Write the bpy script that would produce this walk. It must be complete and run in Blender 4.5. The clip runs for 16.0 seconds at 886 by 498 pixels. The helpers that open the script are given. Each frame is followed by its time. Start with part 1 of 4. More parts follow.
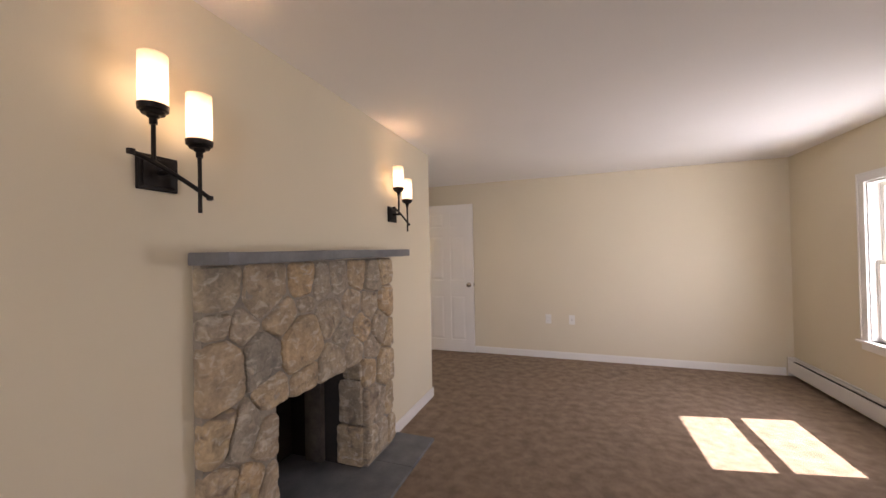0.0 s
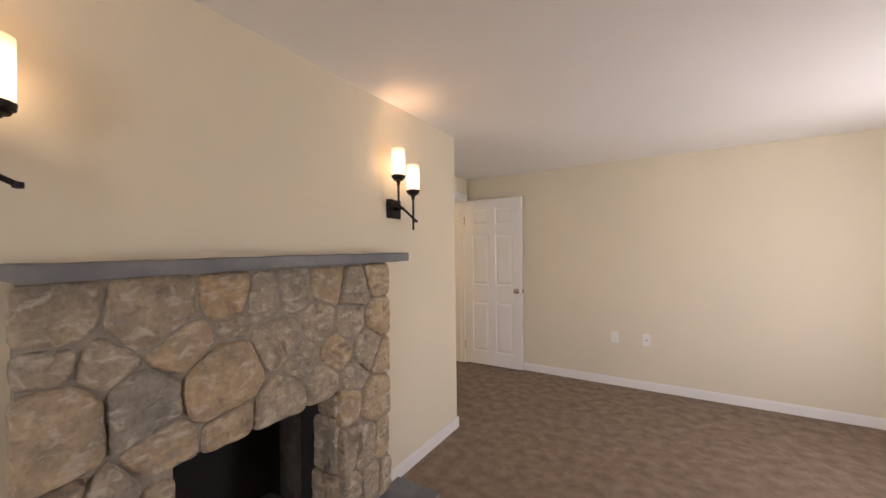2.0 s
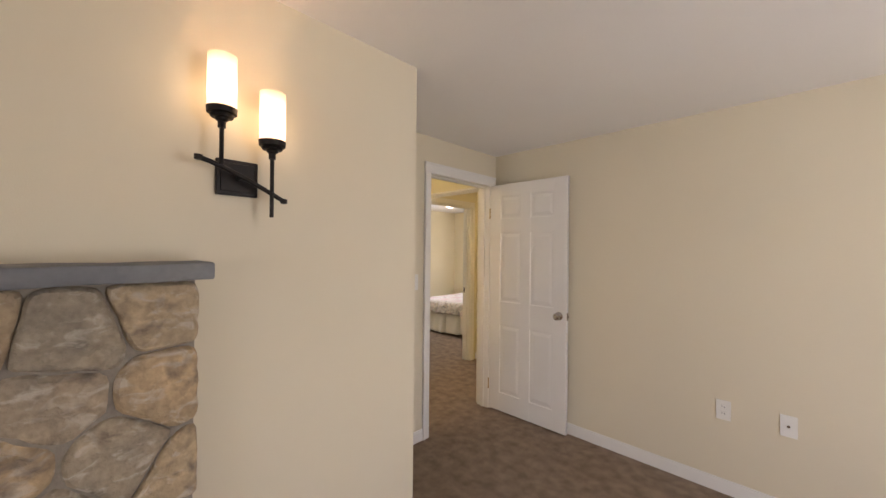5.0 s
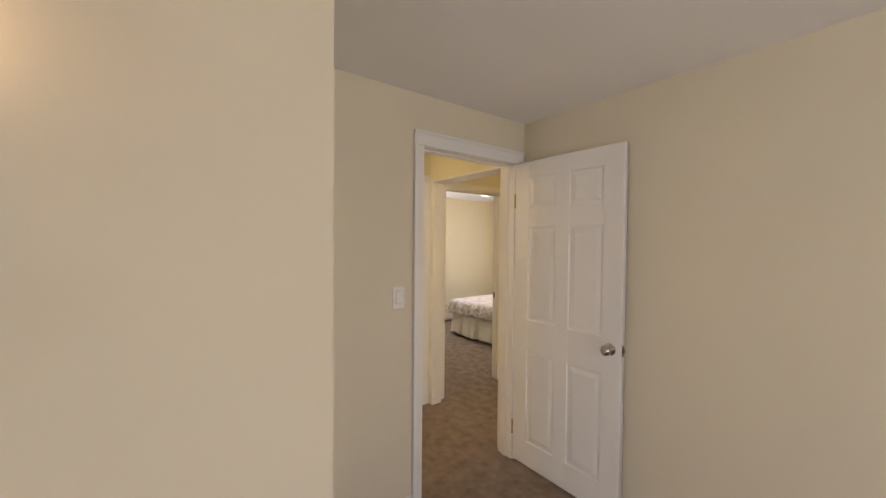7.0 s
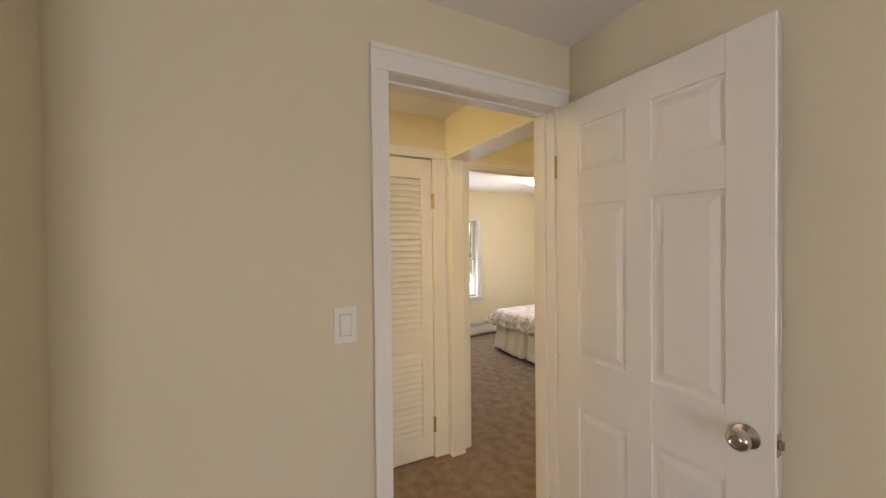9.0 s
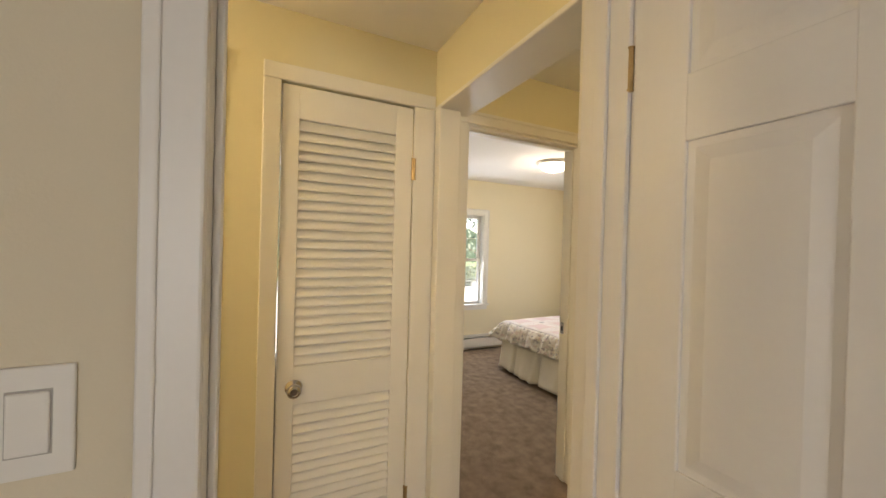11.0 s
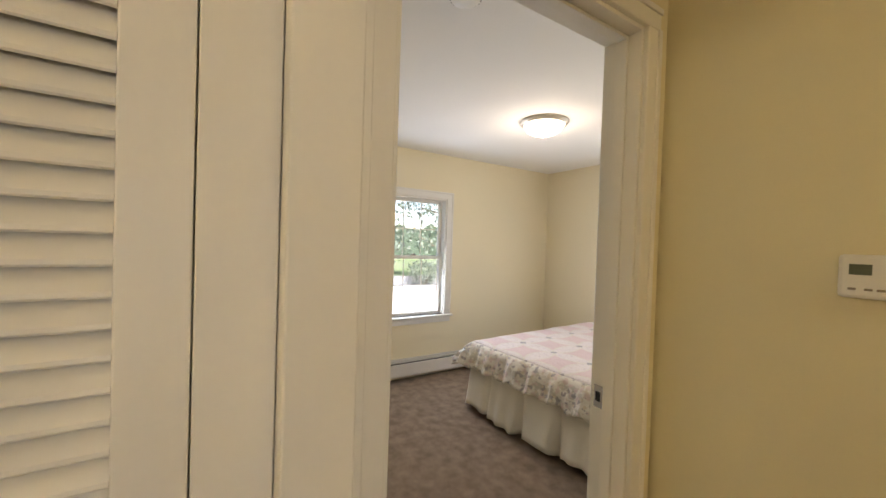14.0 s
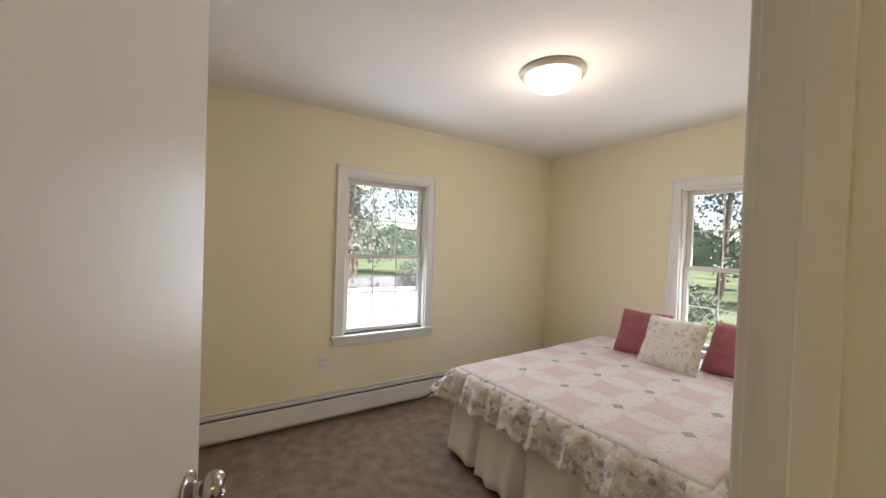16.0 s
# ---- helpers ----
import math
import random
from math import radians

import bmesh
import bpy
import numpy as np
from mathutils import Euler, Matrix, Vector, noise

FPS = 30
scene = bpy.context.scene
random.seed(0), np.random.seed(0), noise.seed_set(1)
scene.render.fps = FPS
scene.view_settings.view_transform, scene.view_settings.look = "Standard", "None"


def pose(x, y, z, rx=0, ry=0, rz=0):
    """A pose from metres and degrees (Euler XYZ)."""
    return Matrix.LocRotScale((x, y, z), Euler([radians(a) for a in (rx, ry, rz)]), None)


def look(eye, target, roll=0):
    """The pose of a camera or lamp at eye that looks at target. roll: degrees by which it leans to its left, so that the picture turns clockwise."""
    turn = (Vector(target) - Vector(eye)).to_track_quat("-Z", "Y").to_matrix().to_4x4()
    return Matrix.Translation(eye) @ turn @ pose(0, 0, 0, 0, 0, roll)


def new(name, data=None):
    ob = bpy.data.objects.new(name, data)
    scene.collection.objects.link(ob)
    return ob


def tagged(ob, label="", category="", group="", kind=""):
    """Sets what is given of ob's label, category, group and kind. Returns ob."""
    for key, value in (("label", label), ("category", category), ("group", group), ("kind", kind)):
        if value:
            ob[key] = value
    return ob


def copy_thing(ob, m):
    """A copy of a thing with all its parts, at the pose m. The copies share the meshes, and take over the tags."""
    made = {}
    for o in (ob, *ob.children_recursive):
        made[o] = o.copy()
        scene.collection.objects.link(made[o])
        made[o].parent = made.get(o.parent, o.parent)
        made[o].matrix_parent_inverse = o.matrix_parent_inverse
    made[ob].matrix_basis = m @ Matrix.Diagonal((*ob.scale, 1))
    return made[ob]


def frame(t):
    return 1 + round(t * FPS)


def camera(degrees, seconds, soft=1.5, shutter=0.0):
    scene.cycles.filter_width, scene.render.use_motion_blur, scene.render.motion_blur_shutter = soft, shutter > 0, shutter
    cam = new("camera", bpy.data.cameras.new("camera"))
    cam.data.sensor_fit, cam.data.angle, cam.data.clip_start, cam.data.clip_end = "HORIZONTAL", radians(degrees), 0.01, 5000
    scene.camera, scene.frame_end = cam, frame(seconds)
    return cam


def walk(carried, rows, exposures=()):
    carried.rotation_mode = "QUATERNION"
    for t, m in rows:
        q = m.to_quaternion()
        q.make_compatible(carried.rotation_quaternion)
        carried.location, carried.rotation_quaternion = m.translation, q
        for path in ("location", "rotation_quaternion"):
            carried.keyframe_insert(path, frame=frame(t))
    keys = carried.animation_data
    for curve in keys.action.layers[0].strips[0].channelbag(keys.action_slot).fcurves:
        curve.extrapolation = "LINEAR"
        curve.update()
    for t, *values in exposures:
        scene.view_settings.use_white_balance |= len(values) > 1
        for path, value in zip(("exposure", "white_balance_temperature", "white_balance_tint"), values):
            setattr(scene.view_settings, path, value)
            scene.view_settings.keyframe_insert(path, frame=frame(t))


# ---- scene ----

PATH = [
    (0, (1.301, 2.544, 1.381), (0.631, 4.428, 1.402), -1.1),
    (0.5, (1.337, 2.695, 1.397), (0.548, 4.533, 1.411), -0.9),
    (1, (1.371, 2.862, 1.411), (0.487, 4.656, 1.419), -0.7),
    (1.5, (1.417, 3.072, 1.432), (0.434, 4.814, 1.427), -0.6),
    (2, (1.438, 3.263, 1.42), (0.399, 4.972, 1.429), -0.6),
    (2.5, (1.45, 3.491, 1.438), (0.345, 5.158, 1.439), 0.6),
    (3, (1.446, 3.703, 1.425), (0.287, 5.333, 1.441), 0.5),
    (3.5, (1.439, 3.954, 1.427), (0.202, 5.525, 1.442), 0.6),
    (4, (1.416, 4.203, 1.433), (0.108, 5.716, 1.45), 0.8),
    (4.5, (1.373, 4.43, 1.451), (0.01, 5.894, 1.455), 1.0),
    (5, (1.337, 4.665, 1.451), (-0.075, 6.082, 1.457), 0.6),
    (5.2, (1.314, 4.744, 1.443), (-0.11, 6.148, 1.457), 0.2),
    (7.3, (0.92, 5.595, 1.523), (-0.72, 6.739, 1.482), 0.4),
    (7.5, (0.876, 5.685, 1.512), (-0.787, 6.796, 1.482), 0.2),
    (8, (0.75, 5.851, 1.504), (-0.952, 6.903, 1.48), 0.2),
    (8.5, (0.614, 6.042, 1.49), (-1.135, 7.01, 1.466), 0.6),
    (9, (0.452, 6.184, 1.464), (-1.325, 7.102, 1.438), -0.6),
    (9.2, (0.395, 6.253, 1.455), (-1.4, 7.133, 1.422), -0.0),
    (11.3, (-0.294, 6.735, 1.404), (-2.094, 7.605, 1.38), 2.0),
    (11.5, (-0.356, 6.795, 1.412), (-2.161, 7.657, 1.373), 2.4),
    (12, (-0.513, 6.928, 1.424), (-2.309, 7.805, 1.365), 2.8),
    (12.5, (-0.675, 7.017, 1.404), (-2.454, 7.93, 1.362), 2.6),
    (13, (-0.846, 7.102, 1.395), (-2.6, 8.063, 1.361), 2.5),
    (13.5, (-1.028, 7.192, 1.389), (-2.752, 8.205, 1.354), 1.9),
    (14, (-1.185, 7.287, 1.381), (-2.886, 8.338, 1.349), 1.9),
    (14.5, (-1.343, 7.382, 1.385), (-3.021, 8.47, 1.347), 2.3),
    (15, (-1.486, 7.527, 1.363), (-3.162, 8.616, 1.334), 2.2),
    (15.5, (-1.618, 7.634, 1.33), (-3.294, 8.727, 1.319), 2.3),
    (16, (-1.74, 7.784, 1.354), (-3.428, 8.857, 1.323), 2.0),
]
cam = camera(101.3, 16.0)
EXPOSURES = [(0, 2.40, 6850, 27), (2, 2.57, 6900, 25), (5, 2.56, 6850, 22), (7.5, 2.46, 7000, 21), (9, 2.55, 7150, 21), (12, 2.45, 7150, 15), (14, 2.29, 6650, 17), (16, 1.98, 6550, 19)]
walk(cam, [(t, look(eye, target, roll)) for t, eye, target, roll in PATH], EXPOSURES)

# ---- light ----
world = bpy.data.worlds.new("world")
scene.world = world
world.use_nodes = True
wn, wl = world.node_tree.nodes, world.node_tree.links
sky = wn.new("ShaderNodeTexSky")
sky.sky_type, sky.sun_disc = "NISHITA", False
sky.sun_elevation, sky.sun_rotation = radians(50), radians(80)
wn["Background"].inputs["Strength"].default_value = 0.10
wl.new(sky.outputs[0], wn["Background"].inputs["Color"])

SUN_FROM = Vector((1.0, 0.20, 1.16))


def lamp(name, kind, power, colour, m, **more):
    data = bpy.data.lights.new(name, kind)
    data.energy, data.color = power, colour
    for key, value in more.items():
        if key == "size":
            data.shape, data.size, data.size_y = "RECTANGLE", value[0], value[1]
        elif key == "radius":
            data.shadow_soft_size = value
        elif key == "angle":
            data.angle = value
    ob = new(name, data)
    ob.matrix_world = m
    return ob


lamp("sun", "SUN", 4.5, (1.0, 0.97, 0.92), look(SUN_FROM * 20, (0, 0, 0)), angle=radians(0.5))
# daylight in the window openings
lamp("daylight_living", "AREA", 8.0, (0.86, 0.92, 1.0), look((3.80, 5.93, 1.24), (1.9, 6.50, 1.80)), size=(0.8, 1.2))
# fill for the far wall and ceiling, through an added back window out of view
lamp("daylight_back_fill", "AREA", 14.0, (0.92, 0.95, 1.0), look((2.6, -1.40, 1.30), (2.6, 4.0, 3.2)), size=(1.25, 1.2))
lamp("daylight_bed_west", "AREA", 3.1, (0.76, 0.87, 1.0), look((-4.494, 8.995, 1.22), (-3.0, 8.995, 1.00)), size=(0.58, 1.15))
lamp("daylight_bed_north", "AREA", 2.2, (0.78, 0.88, 1.0), look((-2.80, 10.900, 1.22), (-2.90, 9.0, 0.95)), size=(0.58, 1.15))


# ---- materials ----
def material(name, base, rough=0.6, metal=0.0, spread=0.08, scale=6.0, fine=120.0, bump=0.05, second=None, amount=0.5, coat=0.0, spec=0.5, per_object=0.0, bump_size=0.002):
    m = bpy.data.materials.new(name)
    m.use_nodes = True
    n, l = m.node_tree.nodes, m.node_tree.links
    b = n["Principled BSDF"]
    b.inputs["Roughness"].default_value, b.inputs["Metallic"].default_value = rough, metal
    b.inputs["Coat Weight"].default_value, b.inputs["Specular IOR Level"].default_value = coat, spec
    co = n.new("ShaderNodeTexCoord")
    big, small = n.new("ShaderNodeTexNoise"), n.new("ShaderNodeTexNoise")
    big.inputs["Scale"].default_value, big.inputs["Detail"].default_value = scale, 5
    small.inputs["Scale"].default_value, small.inputs["Detail"].default_value = fine, 3
    for t in (big, small):
        l.new(co.outputs["Object"], t.inputs["Vector"])
    ramp = n.new("ShaderNodeValToRGB")
    other = second or tuple(c * (1 - 2.2 * spread) for c in base)
    ramp.color_ramp.elements[0].position, ramp.color_ramp.elements[1].position = 0.5 - amount * 0.4, 0.5 + amount * 0.4
    ramp.color_ramp.elements[0].color, ramp.color_ramp.elements[1].color = (*other, 1), (*base, 1)
    l.new(big.outputs["Fac"], ramp.inputs["Fac"])
    mix = n.new("ShaderNodeMix")
    mix.data_type, mix.blend_type = "RGBA", "MULTIPLY"
    mix.inputs["Factor"].default_value = 1.0
    grain = n.new("ShaderNodeMapRange")
    grain.inputs["To Min"].default_value, grain.inputs["To Max"].default_value = 1 - spread, 1 + spread
    l.new(small.outputs["Fac"], grain.inputs["Value"])
    l.new(ramp.outputs["Color"], mix.inputs["A"])
    l.new(grain.outputs["Result"], mix.inputs["B"])
    out = mix.outputs["Result"]
    if per_object:
        info, hsv, rng = n.new("ShaderNodeObjectInfo"), n.new("ShaderNodeHueSaturation"), n.new("ShaderNodeMapRange")
        rng.inputs["To Min"].default_value, rng.inputs["To Max"].default_value = 1 - per_object, 1 + per_object
        l.new(info.outputs["Random"], rng.inputs["Value"])
        l.new(rng.outputs["Result"], hsv.inputs["Value"])
        l.new(out, hsv.inputs["Color"])
        out = hsv.outputs["Color"]
    l.new(out, b.inputs["Base Color"])
    if bump:
        bp = n.new("ShaderNodeBump")
        bp.inputs["Strength"].default_value, bp.inputs["Distance"].default_value = bump, bump_size
        l.new(small.outputs["Fac"], bp.inputs["Height"])
        l.new(bp.outputs["Normal"], b.inputs["Normal"])
    return m


def glowing(name, colour, strength):
    m = material(name, (0.8, 0.75, 0.65), rough=0.35)
    b = m.node_tree.nodes["Principled BSDF"]
    b.inputs["Emission Color"].default_value, b.inputs["Emission Strength"].default_value = (*colour, 1), strength
    return m


CREAM = material("cream_wall_paint", (0.715, 0.640, 0.490), rough=0.7, spread=0.015, scale=1.2, fine=260, bump=0.15)
YELLOW = material("pale_yellow_paint", (0.76, 0.69, 0.46), rough=0.7, spread=0.015, scale=1.2, fine=260, bump=0.15)
PALE = material("pale_cream_paint", (0.84, 0.755, 0.555), rough=0.7, spread=0.015, scale=1.2, fine=260, bump=0.15)
CEIL = material("ceiling_paint", (0.90, 0.885, 0.865), rough=0.85, spread=0.02, scale=1.0, fine=180, bump=0.2)
TRIM = material("white_trim_paint", (0.80, 0.78, 0.74), rough=0.4, spread=0.015, scale=3, fine=90, bump=0.06)
HALL_TRIM = material("cream_trim_paint", (0.80, 0.77, 0.685), rough=0.45, spread=0.015, scale=3, fine=90, bump=0.06)
GLOSS = material("glossy_white_paint", (0.71, 0.685, 0.625), rough=0.42, spread=0.012, scale=3, fine=40, bump=0.05)
HEAT = material("white_enamel", (0.78, 0.76, 0.73), rough=0.35, spread=0.02, scale=4, bump=0.02)
IRON = material("oil_rubbed_iron", (0.018, 0.014, 0.012), rough=0.45, metal=0.6, spread=0.2, scale=20, bump=0.2)
STEEL = material("satin_nickel", (0.52, 0.49, 0.46), rough=0.16, metal=1.0, spread=0.04, scale=12, bump=0.02)
BRUSHED = material("brushed_nickel", (0.66, 0.60, 0.52), rough=0.5, metal=0.8, spread=0.03, scale=12, bump=0.02)
BRASS = material("brass_hinge", (0.50, 0.36, 0.18), rough=0.3, metal=1.0, spread=0.1, scale=30, bump=0.05)
DARK = material("dark_slot", (0.02, 0.02, 0.02), rough=0.8)
PLASTIC = material("white_plastic", (0.80, 0.78, 0.73), rough=0.35, spread=0.01, bump=0.0)
ALMOND = material("almond_plastic", (0.58, 0.51, 0.40), rough=0.4, spread=0.01, bump=0.0)
# grey that stands for the shade in the gap round a rocker
SHADOW_GREY = material("gap_shadow_grey", (0.45, 0.43, 0.39), rough=0.6, bump=0)
SLATE = material("grey_slate", (0.20, 0.205, 0.21), rough=0.6, spread=0.12, scale=7, fine=60, bump=0.4, second=(0.13, 0.135, 0.15), bump_size=0.004)
SOOT = material("sooty_firebrick", (0.032, 0.025, 0.021), rough=0.95, spread=0.3, scale=6, fine=60, bump=0.5, second=(0.02, 0.018, 0.017))
# lighter copy of the firebrick, for the brick ends that catch the light
LIT_BRICK = material("lit_firebrick", (0.17, 0.145, 0.125), rough=0.9, spread=0.2, scale=12, fine=60, bump=0.4, second=(0.09, 0.078, 0.07))
CARPET = material("brown_carpet", (0.360, 0.270, 0.198), rough=1.0, spread=0.5, scale=12, fine=230, bump=1.0, second=(0.232, 0.172, 0.124), amount=0.46, spec=0.05, bump_size=0.008)
PINE = material("orange_pine", (0.50, 0.17, 0.05), rough=0.35, spread=0.15, scale=9, fine=50, bump=0.05, second=(0.33, 0.10, 0.03))
TILE = material("bath_tile", (0.55, 0.47, 0.42), rough=0.25, spread=0.06, scale=5, fine=80, bump=0.05)
CERAMIC = material("white_ceramic", (0.82, 0.80, 0.77), rough=0.12, spread=0.01, bump=0.0)
SHADE_GLOW = glowing("lit_sconce_glass", (1.0, 0.68, 0.36), 0.85)
_n, _l = SHADE_GLOW.node_tree.nodes, SHADE_GLOW.node_tree.links
_co, _sep, _ramp = _n.new("ShaderNodeTexCoord"), _n.new("ShaderNodeSeparateXYZ"), _n.new("ShaderNodeValToRGB")
_l.new(_co.outputs["Generated"], _sep.inputs["Vector"])
_l.new(_sep.outputs["Z"], _ramp.inputs["Fac"])
for _k, (_at, _c) in enumerate(((0.0, (0.55, 0.36, 0.18)), (0.35, (0.95, 0.72, 0.45)), (0.75, (0.60, 0.38, 0.19)), (1.0, (0.20, 0.10, 0.035)))):
    _e = _ramp.color_ramp.elements[_k] if _k < 2 else _ramp.color_ramp.elements.new(_at)
    _e.position, _e.color = _at, (*_c, 1)
_l.new(_ramp.outputs["Color"], _n["Principled BSDF"].inputs["Emission Color"])
DOME_GLOW = glowing("lit_dome_glass", (1.0, 0.88, 0.66), 1.1)


def glass_material():
    m = bpy.data.materials.new("window_glass")
    m.use_nodes = True
    n, l = m.node_tree.nodes, m.node_tree.links
    n.remove(n["Principled BSDF"])
    clear, gloss, mix = n.new("ShaderNodeBsdfTransparent"), n.new("ShaderNodeBsdfGlossy"), n.new("ShaderNodeMixShader")
    gloss.inputs["Roughness"].default_value = 0.02
    mix.inputs["Fac"].default_value = 0.06
    l.new(clear.outputs[0], mix.inputs[1])
    l.new(gloss.outputs[0], mix.inputs[2])
    l.new(mix.outputs[0], n["Material Output"].inputs["Surface"])
    return m


GLASS = glass_material()


# ---- mesh helpers ----
def box(bm, x0, y0, z0, x1, y1, z1, bevel=0.0):
    made = bmesh.ops.create_cube(bm, size=1.0, matrix=Matrix.Translation(((x0 + x1) / 2, (y0 + y1) / 2, (z0 + z1) / 2)) @ Matrix.Diagonal((abs(x1 - x0), abs(y1 - y0), abs(z1 - z0), 1)))
    if bevel:
        edges = list({e for v in made["verts"] for e in v.link_edges})
        bmesh.ops.bevel(bm, geom=edges, offset=bevel, segments=2, affect="EDGES", profile=0.5)


def lathe(bm, profile, steps=32, m=Matrix()):
    """Turns a profile of (radius, height) about z."""
    rings = []
    for r, z in profile:
        if r < 1e-5:
            rings.append([bm.verts.new(m @ Vector((0, 0, z)))])
        else:
            rings.append([bm.verts.new(m @ Vector((r * math.cos(2 * math.pi * k / steps), r * math.sin(2 * math.pi * k / steps), z))) for k in range(steps)])
    for a, b in zip(rings, rings[1:]):
        for k in range(steps):
            j = (k + 1) % steps
            if len(a) == 1 and len(b) > 1:
                bm.faces.new((a[0], b[j], b[k]))
            elif len(b) == 1 and len(a) > 1:
                bm.faces.new((a[k], a[j], b[0]))
            elif len(a) > 1:
                bm.faces.new((a[k], a[j], b[j], b[k]))


def rod(bm, a, b, r, steps=12, r2=None):
    a, b = Vector(a), Vector(b)
    m = Matrix.Translation(a) @ (b - a).to_track_quat("Z", "Y").to_matrix().to_4x4()
    d = (b - a).length
    lathe(bm, [(0, 0), (r, 0), (r2 or r, d), (0, d)], steps, m)


def mesh_of(bm, name, mat, smooth=False):
    me = bpy.data.meshes.new(name)
    bmesh.ops.recalc_face_normals(bm, faces=bm.faces)
    bm.to_mesh(me)
    bm.free()
    me.materials.append(mat)
    if smooth:
        me.shade_smooth()
        me.set_sharp_from_angle(angle=radians(35))
    return me


def thing(name, at=(0, 0, 0), rz=0.0, label="", category="", group="", kind=""):
    ob = new(name)
    ob.empty_display_size = 0.05
    ob.matrix_world = pose(*at, 0, 0, rz)
    return tagged(ob, label, category, group, kind)


def part(name, bm, mat, parent=None, label="", kind="", smooth=False):
    ob = new(name, mesh_of(bm, name, mat, smooth))
    ob.parent = parent
    return tagged(ob, label=label, kind=kind)


def solid(name, boxes, mat, label="", category="", kind="structure", parent=None, bevel=0.0):
    bm = bmesh.new()
    for b in boxes:
        box(bm, *b, bevel=bevel)
    ob = part(name, bm, mat, parent, label, kind)
    return tagged(ob, category=category)


# ---- plan ----
CH = 2.332            # ceiling height
BCH = 2.314           # bedroom ceiling
SOUTH, NORTH = -1.2, 7.436
EAST = 3.50           # window wall of the living room
DOORX = -0.73         # wall of the first doorway
HALLX = -1.79         # wall of louvered door and bedroom door
BX0, BX1, BY0, BY1 = -4.48, -1.90, 7.36, 10.886   # bedroom
HY = 8.44             # thermostat wall
FY0, FY1, FZ = 3.83, 4.57, 0.715                  # fire opening

solid("floor", [(-5.0, -1.4, -0.12, 3.8, 11.1, 0.0)], CARPET, "worn brown cut-pile carpet with mottled tread marks", "carpet")
solid("ceiling", [(-5.0, -1.4, CH, 3.8, 11.1, CH + 0.15)], CEIL, "matt white painted plaster ceiling", "ceiling")
solid("ceiling_bedroom", [(BX0, BY0, BCH, BX1, BY1, CH - 0.001)], CEIL, "matt white painted bedroom ceiling", "ceiling")

# living room
solid("wall_fireplace", [(-0.61, SOUTH, 0, 0, FY0, CH), (-0.61, FY1, 0, 0, 5.60, CH), (-0.61, FY0, FZ, 0, FY1, CH), (-0.73, SOUTH, 0, -0.61, 5.60, CH)], CREAM, "cream painted chimney breast wall", "wall")
# its end runs slightly out of square
END_OUT, END_IN = 5.816, 5.748
bm = bmesh.new()
ring = [[bm.verts.new((x, y, z)) for x, y in ((-0.73, 5.60), (0.0, 5.60), (0.0, END_OUT), (-0.73, END_IN))] for z in (0.0, CH)]
bm.faces.new(ring[0]), bm.faces.new(ring[1])
for k in range(4):
    bm.faces.new((ring[0][k], ring[0][(k + 1) % 4], ring[1][(k + 1) % 4], ring[1][k]))
tagged(part("wall_chimney_end", bm, CREAM, kind="structure", label="cream painted end of the chimney breast"), category="wall")
DY0, DY1, DH = 6.578, 7.352, 2.057
solid("wall_doorway", [(-0.85, SOUTH, 0, -0.73, DY0, CH), (-0.85, DY1, 0, -0.73, NORTH, CH), (-0.85, DY0, DH, -0.73, DY1, CH)], CREAM, "cream painted wall around the open doorway", "wall")
solid("wall_far", [(-0.85, NORTH, 0, EAST, 7.53, CH)], CREAM, "cream painted long blank wall", "wall")
WY0, WY1, WZ0, WZ1 = 5.49, 6.37, 0.62, 1.88
solid("wall_window", [(EAST, SOUTH, 0, 3.72, WY0, CH), (EAST, WY1, 0, 3.72, 7.53, CH), (EAST, WY0, 0, 3.72, WY1, WZ0), (EAST, WY0, WZ1, 3.72, WY1, CH)], CREAM, "cream painted outer wall with window", "wall")
solid("wall_back", [(-0.85, SOUTH - 0.18, 0, 1.95, SOUTH, CH), (3.25, SOUTH - 0.18, 0, 3.72, SOUTH, CH), (1.95, SOUTH - 0.18, 0, 3.25, SOUTH, 0.62), (1.95, SOUTH - 0.18, 1.88, 3.25, SOUTH, CH)], CREAM, "cream painted plain wall", "wall")
# small hall
BDY0, BDY1 = 5.62, 6.39       # bathroom doorway
LDY0, LDY1 = 6.697, 7.260     # louvered door
PDY0, PDY1, PDH = 7.545, 8.315, 2.02
solid("wall_hall", [(BX1, 4.6, 0, HALLX, BDY0, CH), (BX1, BDY0, 2.05, HALLX, BDY1, CH), (BX1, BDY1, 0, HALLX, LDY0, CH), (BX1, LDY0, 2.05, HALLX, LDY1, CH), (BX1, LDY1, 0, HALLX, PDY0, CH), (BX1, PDY0, PDH, HALLX, PDY1, CH), (BX1, PDY1, 0, HALLX, BY1, CH)], YELLOW, "pale yellow painted hall wall with three doorways", "wall")
solid("wall_hall_end", [(HALLX, 4.6, 0, -0.85, 4.72, CH)], YELLOW, "pale yellow painted plain wall", "wall")
solid("wall_hall_skin", [(-0.856, 4.72, 0, -0.85, DY0, CH), (-0.856, DY1, 0, -0.85, 7.365, CH), (-0.856, DY0, DH, -0.85, DY1, CH)], YELLOW, "pale yellow painted hall side of the doorway wall", "wall")
solid("wall_header", [(HALLX, 7.37, 2.06, -0.85, 7.53, CH)], YELLOW, "pale yellow painted beam over the cased opening", "beam")
